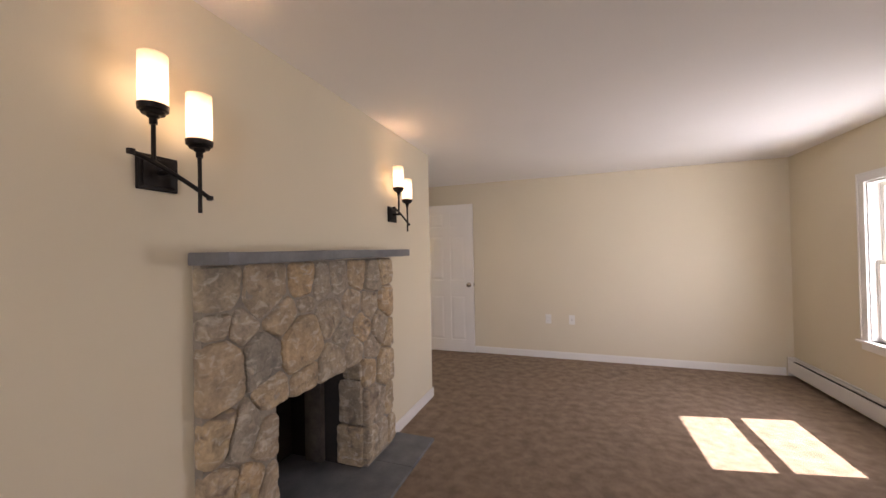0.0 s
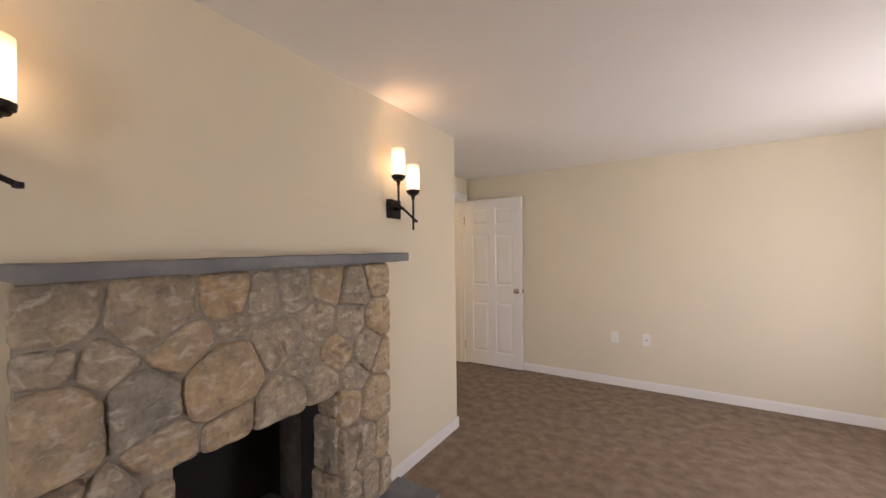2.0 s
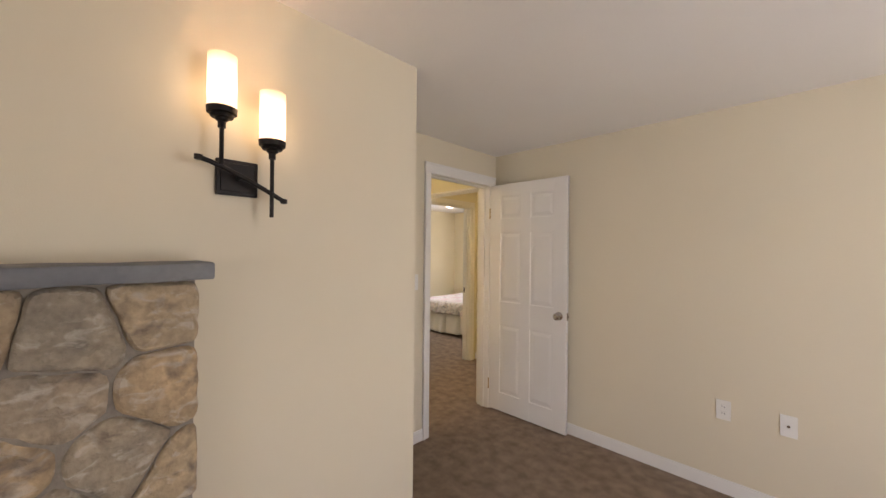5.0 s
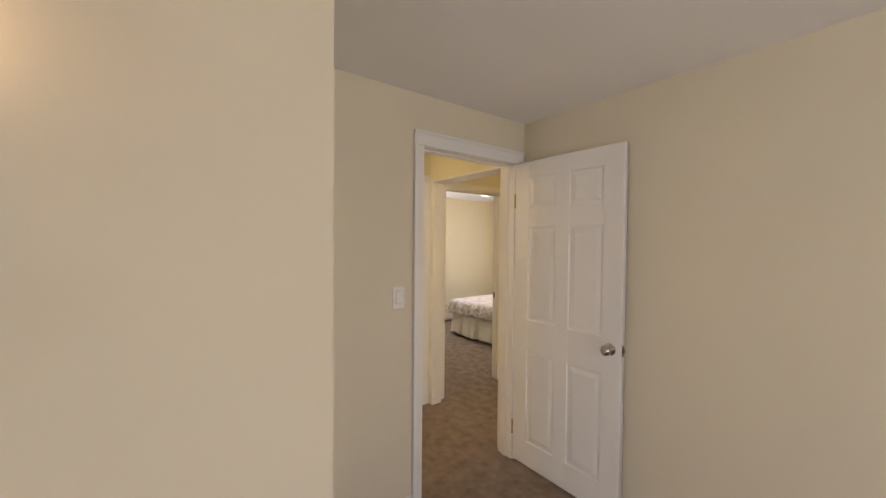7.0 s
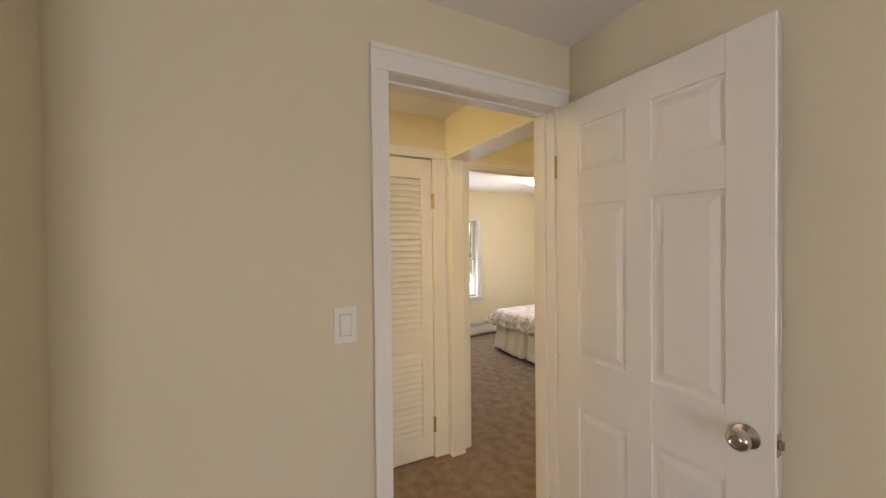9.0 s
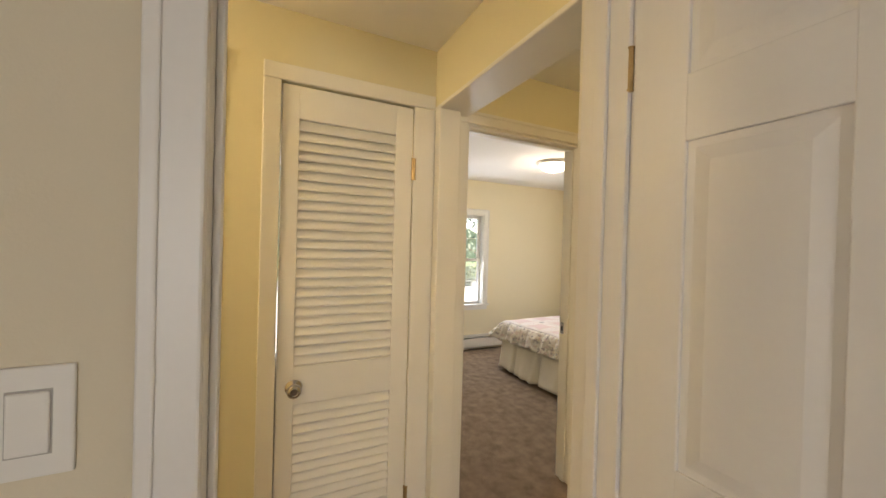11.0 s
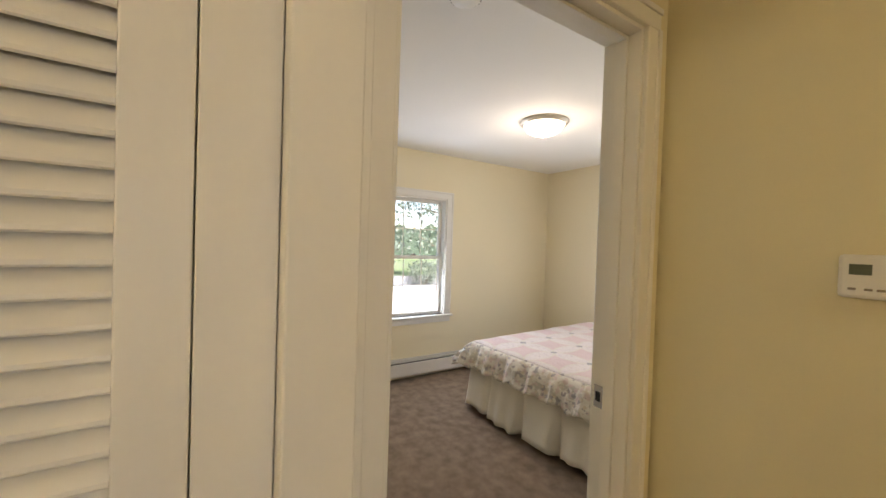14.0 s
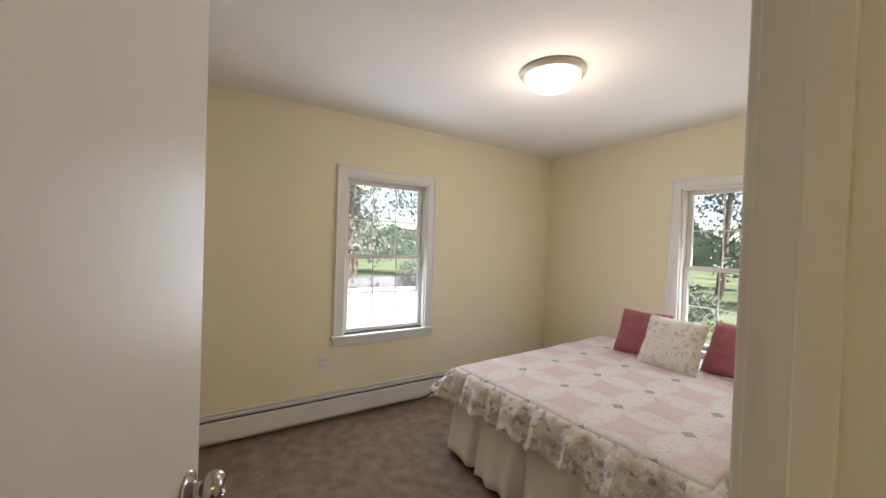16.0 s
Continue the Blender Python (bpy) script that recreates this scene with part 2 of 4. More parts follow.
solid("wall_thermostat", [(HALLX, HY, 0, 0.7, HY + 0.12, CH), (0.6, 7.53, 0, 0.7, HY, CH)], YELLOW, "pale yellow painted hall wall", "wall")
solid("wall_hall_back", [(-0.85, 7.53, 0, 0.6, 7.536, CH)], YELLOW, "pale yellow painted hall side of the long wall", "wall")
# bedroom
W1 = (8.635, 9.355, 0.625, 1.848)     # y0 y1 z0 z1 on the west wall
W2 = (-3.155, -2.445, 0.625, 1.848)  # x0 x1 z0 z1 on the north wall
solid("wall_bedroom_west", [(BX0 - 0.18, BY0 - 0.12, 0, BX0, W1[0], CH), (BX0 - 0.18, W1[1], 0, BX0, BY1 + 0.18, CH), (BX0 - 0.18, W1[0], 0, BX0, W1[1], W1[2]), (BX0 - 0.18, W1[0], W1[3], BX0, W1[1], CH)], PALE, "pale yellow painted bedroom wall with window", "wall")
solid("wall_bedroom_north", [(BX0, BY1, 0, W2[0], BY1 + 0.18, CH), (W2[1], BY1, 0, HALLX, BY1 + 0.18, CH), (W2[0], BY1, 0, W2[1], BY1 + 0.18, W2[2]), (W2[0], BY1, W2[3], W2[1], BY1 + 0.18, CH)], PALE, "pale yellow painted bedroom wall behind the bed", "wall")
solid("wall_bedroom_south", [(BX0, BY0 - 0.12, 0, BX1, BY0, CH)], PALE, "pale yellow painted plain wall", "wall")


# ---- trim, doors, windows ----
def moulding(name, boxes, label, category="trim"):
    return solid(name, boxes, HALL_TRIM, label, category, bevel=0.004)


def skirting(name, runs):
    """Skirting boards with a rounded top, one box a run (x0, y0, x1, y1)."""
    bm = bmesh.new()
    for x0, y0, x1, y1 in runs:
        box(bm, x0, y0, 0.0, x1, y1, 0.075, 0.003)
        cx, cy = (x0 + x1) / 2, (y0 + y1) / 2
        if abs(x1 - x0) < abs(y1 - y0):
            box(bm, cx - 0.004, y0, 0.0725, cx + 0.004, y1, 0.088, 0.003)
        else:
            box(bm, x0, cy - 0.004, 0.0725, x1, cy + 0.004, 0.088, 0.003)
    return tagged(part(name, bm, TRIM, kind="structure", label="white painted wooden skirting board"), category="baseboard")


skirting("baseboard_chimney", [(0.0, SOUTH, 0.013, 3.41), (0.0, 4.955, 0.013, END_OUT + 0.013)])
end_run = math.hypot(0.73, END_OUT - END_IN)
skirting("baseboard_chimney_end", [(-end_run, 0.0, 0.0, 0.013)])
bpy.data.objects["baseboard_chimney_end"].matrix_world = pose(0.0, END_OUT, 0.0, 0, 0, math.degrees(math.atan2(END_OUT - END_IN, 0.73)))
skirting("baseboard_doorway", [(-0.73, END_IN + 0.014, -0.717, 6.529)])
skirting("baseboard_far", [(-0.71, NORTH - 0.013, EAST - 0.075, NORTH)])
skirting("baseboard_hall", [(HALLX, 6.472, HALLX + 0.013, 6.630), (HALLX + 0.0, HY - 0.013, 0.6, HY)])


def casing_frame(bm, horizontal, a0, a1, top, face, out, width=0.062, depth=0.017, bottom=0.0, overhang=0.0, head=None):
    """A door casing of two legs and a head in a wall face. horizontal: 'y' when the wall runs along y."""
    def put(u0, u1, z0, z1, d0, d1, bevel):
        w0, w1 = face + out * d0, face + out * d1
        if horizontal == "y":
            box(bm, min(w0, w1), u0, z0, max(w0, w1), u1, z1, bevel)
        else:
            box(bm, u0, min(w0, w1), z0, u1, max(w0, w1), z1, bevel)
    head = head or width
    for u0, u1 in ((a0 - width, a0), (a1, a1 + width)):
        put(u0, u1, bottom, top, 0.0, depth, 0.004)
        outer = (u0, u0 + 0.018) if u0 < a0 else (u1 - 0.018, u1)
        put(*outer, bottom, top, depth - 0.001, depth + 0.006, 0.003)
    put(a0 - width - overhang, a1 + width + overhang, top + 0.0005, top + head, 0.0, depth + overhang * 0.3, 0.004)
    put(a0 - width - overhang, a1 + width + overhang, top + head - 0.018, top + head, depth + overhang * 0.3 - 0.001, depth + 0.006 + overhang * 0.5, 0.003)


def door_frame(parent, y0, y1, top, x0, x1, sides=(1, 1), overhang=0.0, width=0.062, stop=None, reveal=0.0, mat=None):
    """Jamb lining, stop and casing of a doorway in a wall from x0 to x1 that runs along y."""
    bm = bmesh.new()
    e, t = 0.003, 0.012
    box(bm, x0 - e, y0 - 0.001, 0, x1 + e, y0 + t, top, 0.002)
    box(bm, x0 - e, y1 - t, 0, x1 + e, y1 + 0.001, top, 0.002)
    box(bm, x0 - e, y0 + t, top - t, x1 + e, y1 - t, top + 0.001, 0.002)
    if stop is not None:
        for a, b in ((y0 + t, y0 + t + 0.01), (y1 - t - 0.01, y1 - t)):
            box(bm, stop, a, 0, stop + 0.034, b, top - t, 0.002)
        box(bm, stop, y0 + t, top - t - 0.01, stop + 0.034, y1 - t, top - t, 0.002)
    part("jamb", bm, mat or TRIM, parent)
    for side, on in zip((1, -1), sides):
        if on:
            bm = bmesh.new()
            casing_frame(bm, "y", y0 + reveal, y1, top - reveal, x1 if side > 0 else x0, side, width, overhang=overhang, head=width + reveal * 1.9)
            part("casing", bm, mat or TRIM, parent)


def knob_mesh():
    bm = bmesh.new()
    lathe(bm, [(0, 0), (0.032, 0), (0.033, 0.004), (0.030, 0.007), (0.016, 0.011), (0.0125, 0.015), (0.012, 0.024), (0.017, 0.029), (0.0255, 0.034), (0.0285, 0.042), (0.0275, 0.051), (0.022, 0.058), (0.0145, 0.061), (0.0125, 0.0585), (0, 0.058)], 32)
    return mesh_of(bm, "door_knob", STEEL, True)


KNOB = knob_mesh()


def knob(parent, m, label="satin nickel door knob"):
    ob = new("door_knob", KNOB)
    ob.parent = parent
    ob.matrix_basis = m
    return tagged(ob, label)


def hinge(parent, m, mat, h=0.09):
    bm = bmesh.new()
    rod(bm, (0, 0, -h / 2), (0, 0, h / 2), 0.006)
    for z in (-h / 2, h / 2):
        lathe(bm, [(0, z - 0.004), (0.007, z - 0.002), (0.007, z + 0.002), (0, z + 0.004)], 12)
    box(bm, 0.0, -0.001, -h / 2, 0.03, 0.001, h / 2)
    ob = part("hinge", bm, mat, parent, "small metal hinge", smooth=True)
    ob.matrix_basis = m


def panel_leaf(parent, w, h, t):
    """A six-panel door leaf: x along its width from the hinge, y its thickness, z up."""
    leaf = thing("leaf")
    leaf.parent = parent
    stile, mull = 0.112, 0.092
    rows = [(0.165, 0.775), (0.985, 1.600), (1.725, 1.925)]
    bm = bmesh.new()
    cols = [(stile, w / 2 - mull / 2), (w / 2 + mull / 2, w - stile)]
    box(bm, 0, 0.0075, 0, w, t - 0.0075, h)
    for a, b in ((0, stile), (w - stile, w), (w / 2 - mull / 2, w / 2 + mull / 2)):
        box(bm, a, 0, 0, b, t, h, 0.0025)
    zs = [0.0] + [z for r in rows for z in r] + [h]
    for z0, z1 in zip(zs[::2], zs[1::2]):
        for a, b in cols:
            box(bm, a - 0.002, 0.0006, z0, b + 0.002, t - 0.0006, z1, 0.0025)
    part("door_slab", bm, TRIM, leaf, "white painted six-panel slab")
    for z0, z1 in rows:
        for a, b in cols:
            bm = bmesh.new()
            for y_out, y_in in ((0.0022, 0.0085), (t - 0.0022, t - 0.0085)):
                g, i = 0.009, 0.040
                outer = [bm.verts.new((x, y_in, z)) for x, z in ((a + g, z0 + g), (b - g, z0 + g), (b - g, z1 - g), (a + g, z1 - g))]
                inner = [bm.verts.new((x, y_out, z)) for x, z in ((a + i, z0 + i), (b - i, z0 + i), (b - i, z1 - i), (a + i, z1 - i))]
                bm.faces.new(inner)
                bm.faces.new(outer)
                for k in range(4):
                    bm.faces.new((outer[k], outer[(k + 1) % 4], inner[(k + 1) % 4], inner[k]))
            part("panel", bm, TRIM, leaf)
    return leaf


# doorway out of the living room, its leaf swung back against the far wall
door_1 = tagged(thing("door_1"), "open white six-panel door with nickel knob, swung back beside the cream wall", "door", kind="structure")
door_frame(door_1, DY0, DY1, DH, -0.85, DOORX, stop=-0.81, reveal=0.011)
leaf = panel_leaf(door_1, 0.743, 2.034, 0.035)
leaf.matrix_basis = pose(-0.722, 7.350, 0.012, 0, 0, 0.6)
knob(leaf, pose(0.743 - 0.062, 0.0, 0.925, 90, 0, 0))
knob(leaf, pose(0.743 - 0.062, 0.035, 0.925, -90, 0, 0))
bm = bmesh.new()
box(bm, 0.7425, 0.005, 0.895, 0.7442, 0.030, 0.955)
box(bm, 0.743, 0.011, 0.915, 0.755, 0.024, 0.937, 0.003)
part("latch", bm, STEEL, leaf)
for z in (0.22, 1.78):
    hinge(leaf, pose(-0.004, -0.004, z, 0, 0, 90), BRASS)

# bedroom doorway, its leaf swung into the bedroom
door_2 = tagged(thing("door_2"), "open white painted bedroom door with nickel knob and strike plate", "door", kind="structure")
door_frame(door_2, PDY0, PDY1, PDH, BX1, HALLX, stop=-1.860, mat=HALL_TRIM)
leaf = thing("leaf")
leaf.parent = door_2
bm = bmesh.new()
box(bm, 0, 0, 0, 0.70, 0.035, 2.0, 0.003)
part("door_slab", bm, GLOSS, leaf, "smooth white painted flush slab")
leaf.matrix_basis = pose(-1.907, 7.570, 0.012, 0, 0, 163.3)
knob(leaf, pose(0.70 - 0.062, 0.0, 0.885, 90, 0, 0))
knob(leaf, pose(0.70 - 0.062, 0.035, 0.885, -90, 0, 0))
bm = bmesh.new()
box(bm, 0.6995, 0.005, 0.855, 0.7012, 0.030, 0.915)
box(bm, 0.70, 0.011, 0.875, 0.711, 0.024, 0.897, 0.003)
part("latch", bm, STEEL, leaf)
for z in (0.22, 1.78):
    hinge(leaf, pose(-0.004, 0.036, z, 0, 0, -90), BRASS)
bm = bmesh.new()
box(bm, -1.895, PDY1 - 0.0145, 0.885, -1.862, PDY1 - 0.0115, 0.955, 0.001)
strike = part("strike_plate", bm, STEEL, door_2)
bm = bmesh.new()
box(bm, -1.888, PDY1 - 0.0155, 0.905, -1.872, PDY1 - 0.0143, 0.935)
part("latch_hole", bm, DARK, strike)

# louvered closet door
door_3 = tagged(thing("door_3"), "closed white louvered closet door with nickel knob and brass hinges", "door", kind="structure")
bm = bmesh.new()
box(bm, HALLX, LDY0 - 0.066, 0, HALLX + 0.017, LDY0, 2.046, 0.005)
box(bm, HALLX, LDY1, 0, HALLX + 0.017, 7.3635, 2.046, 0.003)
box(bm, HALLX, LDY0 - 0.066, 2.0465, HALLX + 0.0175, 7.3635, 2.112, 0.005)
part("casing", bm, HALL_TRIM, door_3)
lw, lh = LDY1 - LDY0 - 0.006, 2.026
leaf = thing("leaf")
leaf.parent = door_3
leaf.matrix_basis = pose(HALLX - 0.030, LDY0 + 0.003, 0.012, 0, 0, 90)
sl, sr = 0.066, 0.082
bm = bmesh.new()
box(bm, 0, -0.035, 0, sl, 0, lh, 0.003)
box(bm, lw - sr, -0.035, 0, lw, 0, lh, 0.003)
for z0, z1 in ((0, 0.16), (0.728, 0.885), (1.893, lh)):
    box(bm, sl - 0.002, -0.0345, z0, lw - sr + 0.002, -0.0005, z1, 0.003)
part("leaf_frame", bm, HALL_TRIM, leaf)
bm = bmesh.new()
box(bm, sl + 0.001, 0.006, 0.16, lw - sr - 0.001, 0.012, 1.905)
part("backing", bm, HALL_TRIM, leaf)
bm = bmesh.new()
prof = [(-0.0325, -0.007), (-0.0345, -0.004), (-0.0340, 0.002), (-0.011, 0.0425), (-0.008, 0.0435), (-0.004, 0.0425), (-0.025, -0.004)]
xa, xb = sl, lw - sr
ra = [bm.verts.new((xa, y, z)) for y, z in prof]
rb = [bm.verts.new((xb, y, z)) for y, z in prof]
bm.faces.new(ra), bm.faces.new(rb)
for k in range(7):
    bm.faces.new((ra[k], ra[(k + 1) % 7], rb[(k + 1) % 7], rb[k]))
slat = mesh_of(bm, "slat", HALL_TRIM)
for z0, n, pitch in ((0.893, 25, 0.0400), (0.168, 14, 0.0400)):
    for k in range(n):
        ob = new("slat", slat)
        ob.parent = leaf
        ob.matrix_basis = pose(0, 0, z0 + k * pitch)
knob(leaf, pose(0.066, -0.035, 0.800, 90, 0, 0))
for z in (0.22, 1.745):
    hinge(leaf, pose(lw + 0.004, -0.042, z) @ Matrix.Diagonal((1.7, 1.7, 1, 1)), BRASS, 0.095)

# bathroom doorway with a pine door
door_4 = tagged(thing("door_4"), "white cased doorway with an open orange pine door on brass hinges", "door", kind="structure")
door_frame(door_4, BDY0, BDY1, 2.05, BX1, HALLX, sides=(1, 0), overhang=0.022, width=0.08, mat=HALL_TRIM)
bm = bmesh.new()
box(bm, BX1 - 0.70, BDY1 - 0.078, 0.012, BX1 + 0.010, BDY1 - 0.042, 2.03, 0.003)
pine = part("leaf", bm, PINE, door_4, "orange pine door leaf")
for z in (0.30, 1.02, 1.75):
    bm = bmesh.new()
    box(bm, BX1 + 0.0105, BDY1 - 0.076, z - 0.05, BX1 + 0.013, BDY1 - 0.036, z + 0.05, 0.001)
    rod(bm, (BX1 + 0.018, BDY1 - 0.036, z - 0.05), (BX1 + 0.018, BDY1 - 0.036, z + 0.05), 0.007)
    box(bm, BX1 + 0.012, BDY1 - 0.036, z - 0.05, BX1 + 0.016, BDY1 - 0.0125, z + 0.05)
    part("hinge", bm, BRASS, door_4)

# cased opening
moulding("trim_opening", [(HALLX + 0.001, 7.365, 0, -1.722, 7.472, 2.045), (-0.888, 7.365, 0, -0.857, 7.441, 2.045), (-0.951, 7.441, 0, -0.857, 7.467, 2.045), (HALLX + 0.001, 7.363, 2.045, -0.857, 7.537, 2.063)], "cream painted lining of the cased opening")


def sash_window(name, face, out_axis, sign, u0, u1, z0, z1, label, grilles=True):
    """A double-hung window with a casing, sill and grilles. out_axis: the axis that points outdoors; u runs along the wall."""
    win = tagged(thing(name), label, "window", kind="structure")

    def put(bm, ua, ub, za, zb, da, db, bevel=0.003):
        w0, w1 = sorted((face + sign * da, face + sign * db))
        if out_axis == "x":
            box(bm, w0, ua, za, w1, ub, zb, bevel)
        else:
            box(bm, ua, w0, za, ub, w1, zb, bevel)

    cw = 0.072
    bm = bmesh.new()
    put(bm, u0 - cw, u0 + 0.004, z0, z1, -0.017, 0.0)
    put(bm, u1 - 0.004, u1 + cw, z0, z1, -0.017, 0.0)
    put(bm, u0 - cw, u1 + cw, z1, z1 + cw, -0.017, 0.0)
    for a, b in ((u0 - cw, u0 - cw + 0.016), (u1 + cw - 0.016, u1 + cw)):
        put(bm, a, b, z0, z1 + cw, -0.024, -0.016)
    put(bm, u0 - cw, u1 + cw, z1 + cw - 0.016, z1 + cw, -0.0245, -0.016)
    part("casing", bm, TRIM, win)
    bm = bmesh.new()
    put(bm, u0 - cw - 0.02, u1 + cw + 0.02, z0 - 0.022, z0, -0.045, 0.09, 0.004)
    put(bm, u0 - cw, u1 + cw, z0 - 0.080, z0 - 0.022, -0.016, 0.0)
    part("sill", bm, TRIM, win)
    bm = bmesh.new()
    for a, b in ((u0 - 0.001, u0 + 0.016), (u1 - 0.016, u1 + 0.001)):
        put(bm, a, b, z0, z1, 0.0, 0.14)
    put(bm, u0 + 0.016, u1 - 0.016, z1 - 0.016, z1 + 0.001, 0.0, 0.14)
    part("window_frame", bm, PLASTIC, win)
    mid = (z0 + z1) / 2 - 0.01
    for low, (za, zb), d in ((False, (mid - 0.018, z1 - 0.016), 0.075), (True, (z0 + 0.001, mid + 0.018), 0.040)):
        sash = thing("sash")
        sash.parent = win
        a, b, r = u0 + 0.017, u1 - 0.017, 0.034
        bm = bmesh.new()
        put(bm, a, a + r, za, zb, d, d + 0.03)
        put(bm, b - r, b, za, zb, d, d + 0.03)
        put(bm, a + r, b - r, zb - r, zb, d, d + 0.03)
        put(bm, a + r, b - r, za, za + r, d, d + 0.03)
        part("sash_frame", bm, PLASTIC, sash)
        if grilles:
            bm = bmesh.new()
            for k in (1, 2):
                u = a + r + (b - a - 2 * r) * k / 3
                put(bm, u - 0.005, u + 0.005, za + r, zb - r, d + 0.017, d + 0.023, 0.001)
            zc = (za + zb) / 2
            put(bm, a + r, b - r, zc - 0.005, zc + 0.005, d + 0.0165, d + 0.0225, 0.001)
            part("grille", bm, PLASTIC, sash)
        bm = bmesh.new()
        put(bm, a + r - 0.003, b - r + 0.003, za + r - 0.003, zb - r + 0.003, d + 0.012, d + 0.015, 0)
        pane = part("pane", bm, GLASS, sash)
        pane.visible_shadow = False
        if low:
            bm = bmesh.new()
            um = (a + b) / 2
            put(bm, um - 0.03, um + 0.03, zb, zb + 0.012, d + 0.002, d + 0.026, 0.003)
            put(bm, um - 0.008, um + 0.022, zb + 0.012, zb + 0.022, d + 0.008, d + 0.020, 0.003)
            part("sash_lock", bm, STEEL, sash)
    return win


sash_window("window_1", EAST, "x", 1, WY0, WY1, WZ0, WZ1, "white double-hung window letting sun onto the carpet", False)
# added out of view, as an opening for the back fill lamp
sash_window("window_6_added", SOUTH, "y", -1, 1.95, 3.25, 0.62, 1.88, "unseen wide double-hung window added in the back wall for light", False)
sash_window("window_2", BX0, "x", -1, W1[0], W1[1], W1[2], W1[3], "white double-hung bedroom window with grilles above the baseboard heater")
sash_window("window_3", BY1, "y", 1, W2[0], W2[1], W2[2], W2[3], "white double-hung bedroom window with grilles behind the bed")


def heater(name, axis, a0, a1, face, sign, label):
    """A hydronic baseboard heater along a wall."""
    ob = tagged(thing(name), label, "baseboard heater", kind="structure")

    def put(bm, d0, d1, z0, z1, s0=0.0, s1=0.0, bevel=0.003):
        w0, w1 = sorted((face + sign * d0, face + sign * d1))
        if axis == "y":
            box(bm, w0, a0 + s0, z0, w1, a1 - s1, z1, bevel)
        else:
            box(bm, a0 + s0, w0, z0, a1 - s1, w1, z1, bevel)

    bm = bmesh.new()
    put(bm, 0.0, 0.006, 0.02, 0.205)
    put(bm, 0.0, 0.014, 0.198, 0.206)
    part("back_plate", bm, HEAT, ob)
    bm = bmesh.new()
    put(bm, 0.058, 0.066, 0.045, 0.165)
    put(bm, 0.052, 0.066, 0.158, 0.170)
    part("front_cover", bm, HEAT, ob)
    bm = bmesh.new()
    put(bm, 0.026, 0.044, 0.186, 0.192)
    part("damper", bm, HEAT, ob)
    # fins as one black block, its colour giving the shade inside the slot
    bm = bmesh.new()
    put(bm, 0.008, 0.057, 0.05, 0.160, 0.03, 0.03, 0)
    part("shaded_fins", bm, DARK, ob)
    for s0, s1 in ((0.0, (a1 - a0) - 0.03), ((a1 - a0) - 0.03, 0.0)):
        bm = bmesh.new()
        put(bm, 0.0, 0.069, 0.015, 0.208, s0, s1, 0.005)
        part("end_cap", bm, HEAT, ob)
    return ob


heater("heater_living", "y", SOUTH + 0.4, NORTH - 0.02, EAST, -1, "white enamelled baseboard heater under the sunny window")
heater("heater_bedroom", "y", BY0 + 0.02, BY1 - 0.01, BX0, 1, "white enamelled baseboard heater along the bedroom wall")


bm = bmesh.new()
box(bm, EAST - 0.098, 5.62, 0.001, EAST - 0.010, 5.70, 0.012, 0.002)
box(bm, EAST - 0.064, 5.63, 0.012, EAST - 0.054, 5.69, 0.048, 0.002)
part("floor_bracket", bm, HEAT, bpy.data.objects["heater_living"])

# ---- fireplace ----
fireplace = thing("fireplace", label="fieldstone fireplace with a grey slate mantel shelf and sooty firebox", category="fireplace")
SY0, SY1, STOP = 3.472, 4.925, 1.353
MORTAR = material("grey_mortar", (0.35, 0.305, 0.245), rough=0.95, spread=0.2, scale=14, fine=90, bump=0.7, second=(0.24, 0.215, 0.185), bump_size=0.005)
for b in ((0.0, SY0 + 0.01, 0, 0.040, FY0 - 0.005, STOP), (0.0, FY1 + 0.005, 0, 0.040, SY1 - 0.012, STOP), (0.0, FY0 - 0.005, FZ + 0.008, 0.040, FY1 + 0.005, STOP)):
    bm = bmesh.new()
    box(bm, *b)
    part("mortar", bm, MORTAR, fireplace)
bm = bmesh.new()
box(bm, 0.001, 3.462, STOP + 0.001, 0.200, 4.930, 1.400, 0.006)
bmesh.ops.subdivide_edges(bm, edges=[e for e in bm.edges if e.calc_length() > 1.0], cuts=60)
for v in bm.verts:
    v.co.z += 0.014 * (v.co.y - 4.15) / 1.5 + 0.004
    v.co += 0.0035 * Vector((noise.noise(v.co * 6), noise.noise(v.co * 7 + Vector((3, 0, 0))), noise.noise(v.co * 9)))
part("mantel_shelf", bm, SLATE, fireplace, "grey slate mantel shelf", smooth=True)
for b in ((-0.60, FY0, 0.0, -0.55, FY1, FZ), (-0.55, FY0 + 0.0, 0, 0.0, FY0 + 0.012, FZ), (-0.55, FY1 - 0.012, 0, 0.0, FY1, FZ), (-0.55, FY0 + 0.012, FZ - 0.012, 0.0, FY1 - 0.012, FZ)):
    bm = bmesh.new()
    box(bm, *b)
    part("firebox_panel", bm, SOOT, fireplace, "soot-blackened firebox lining")


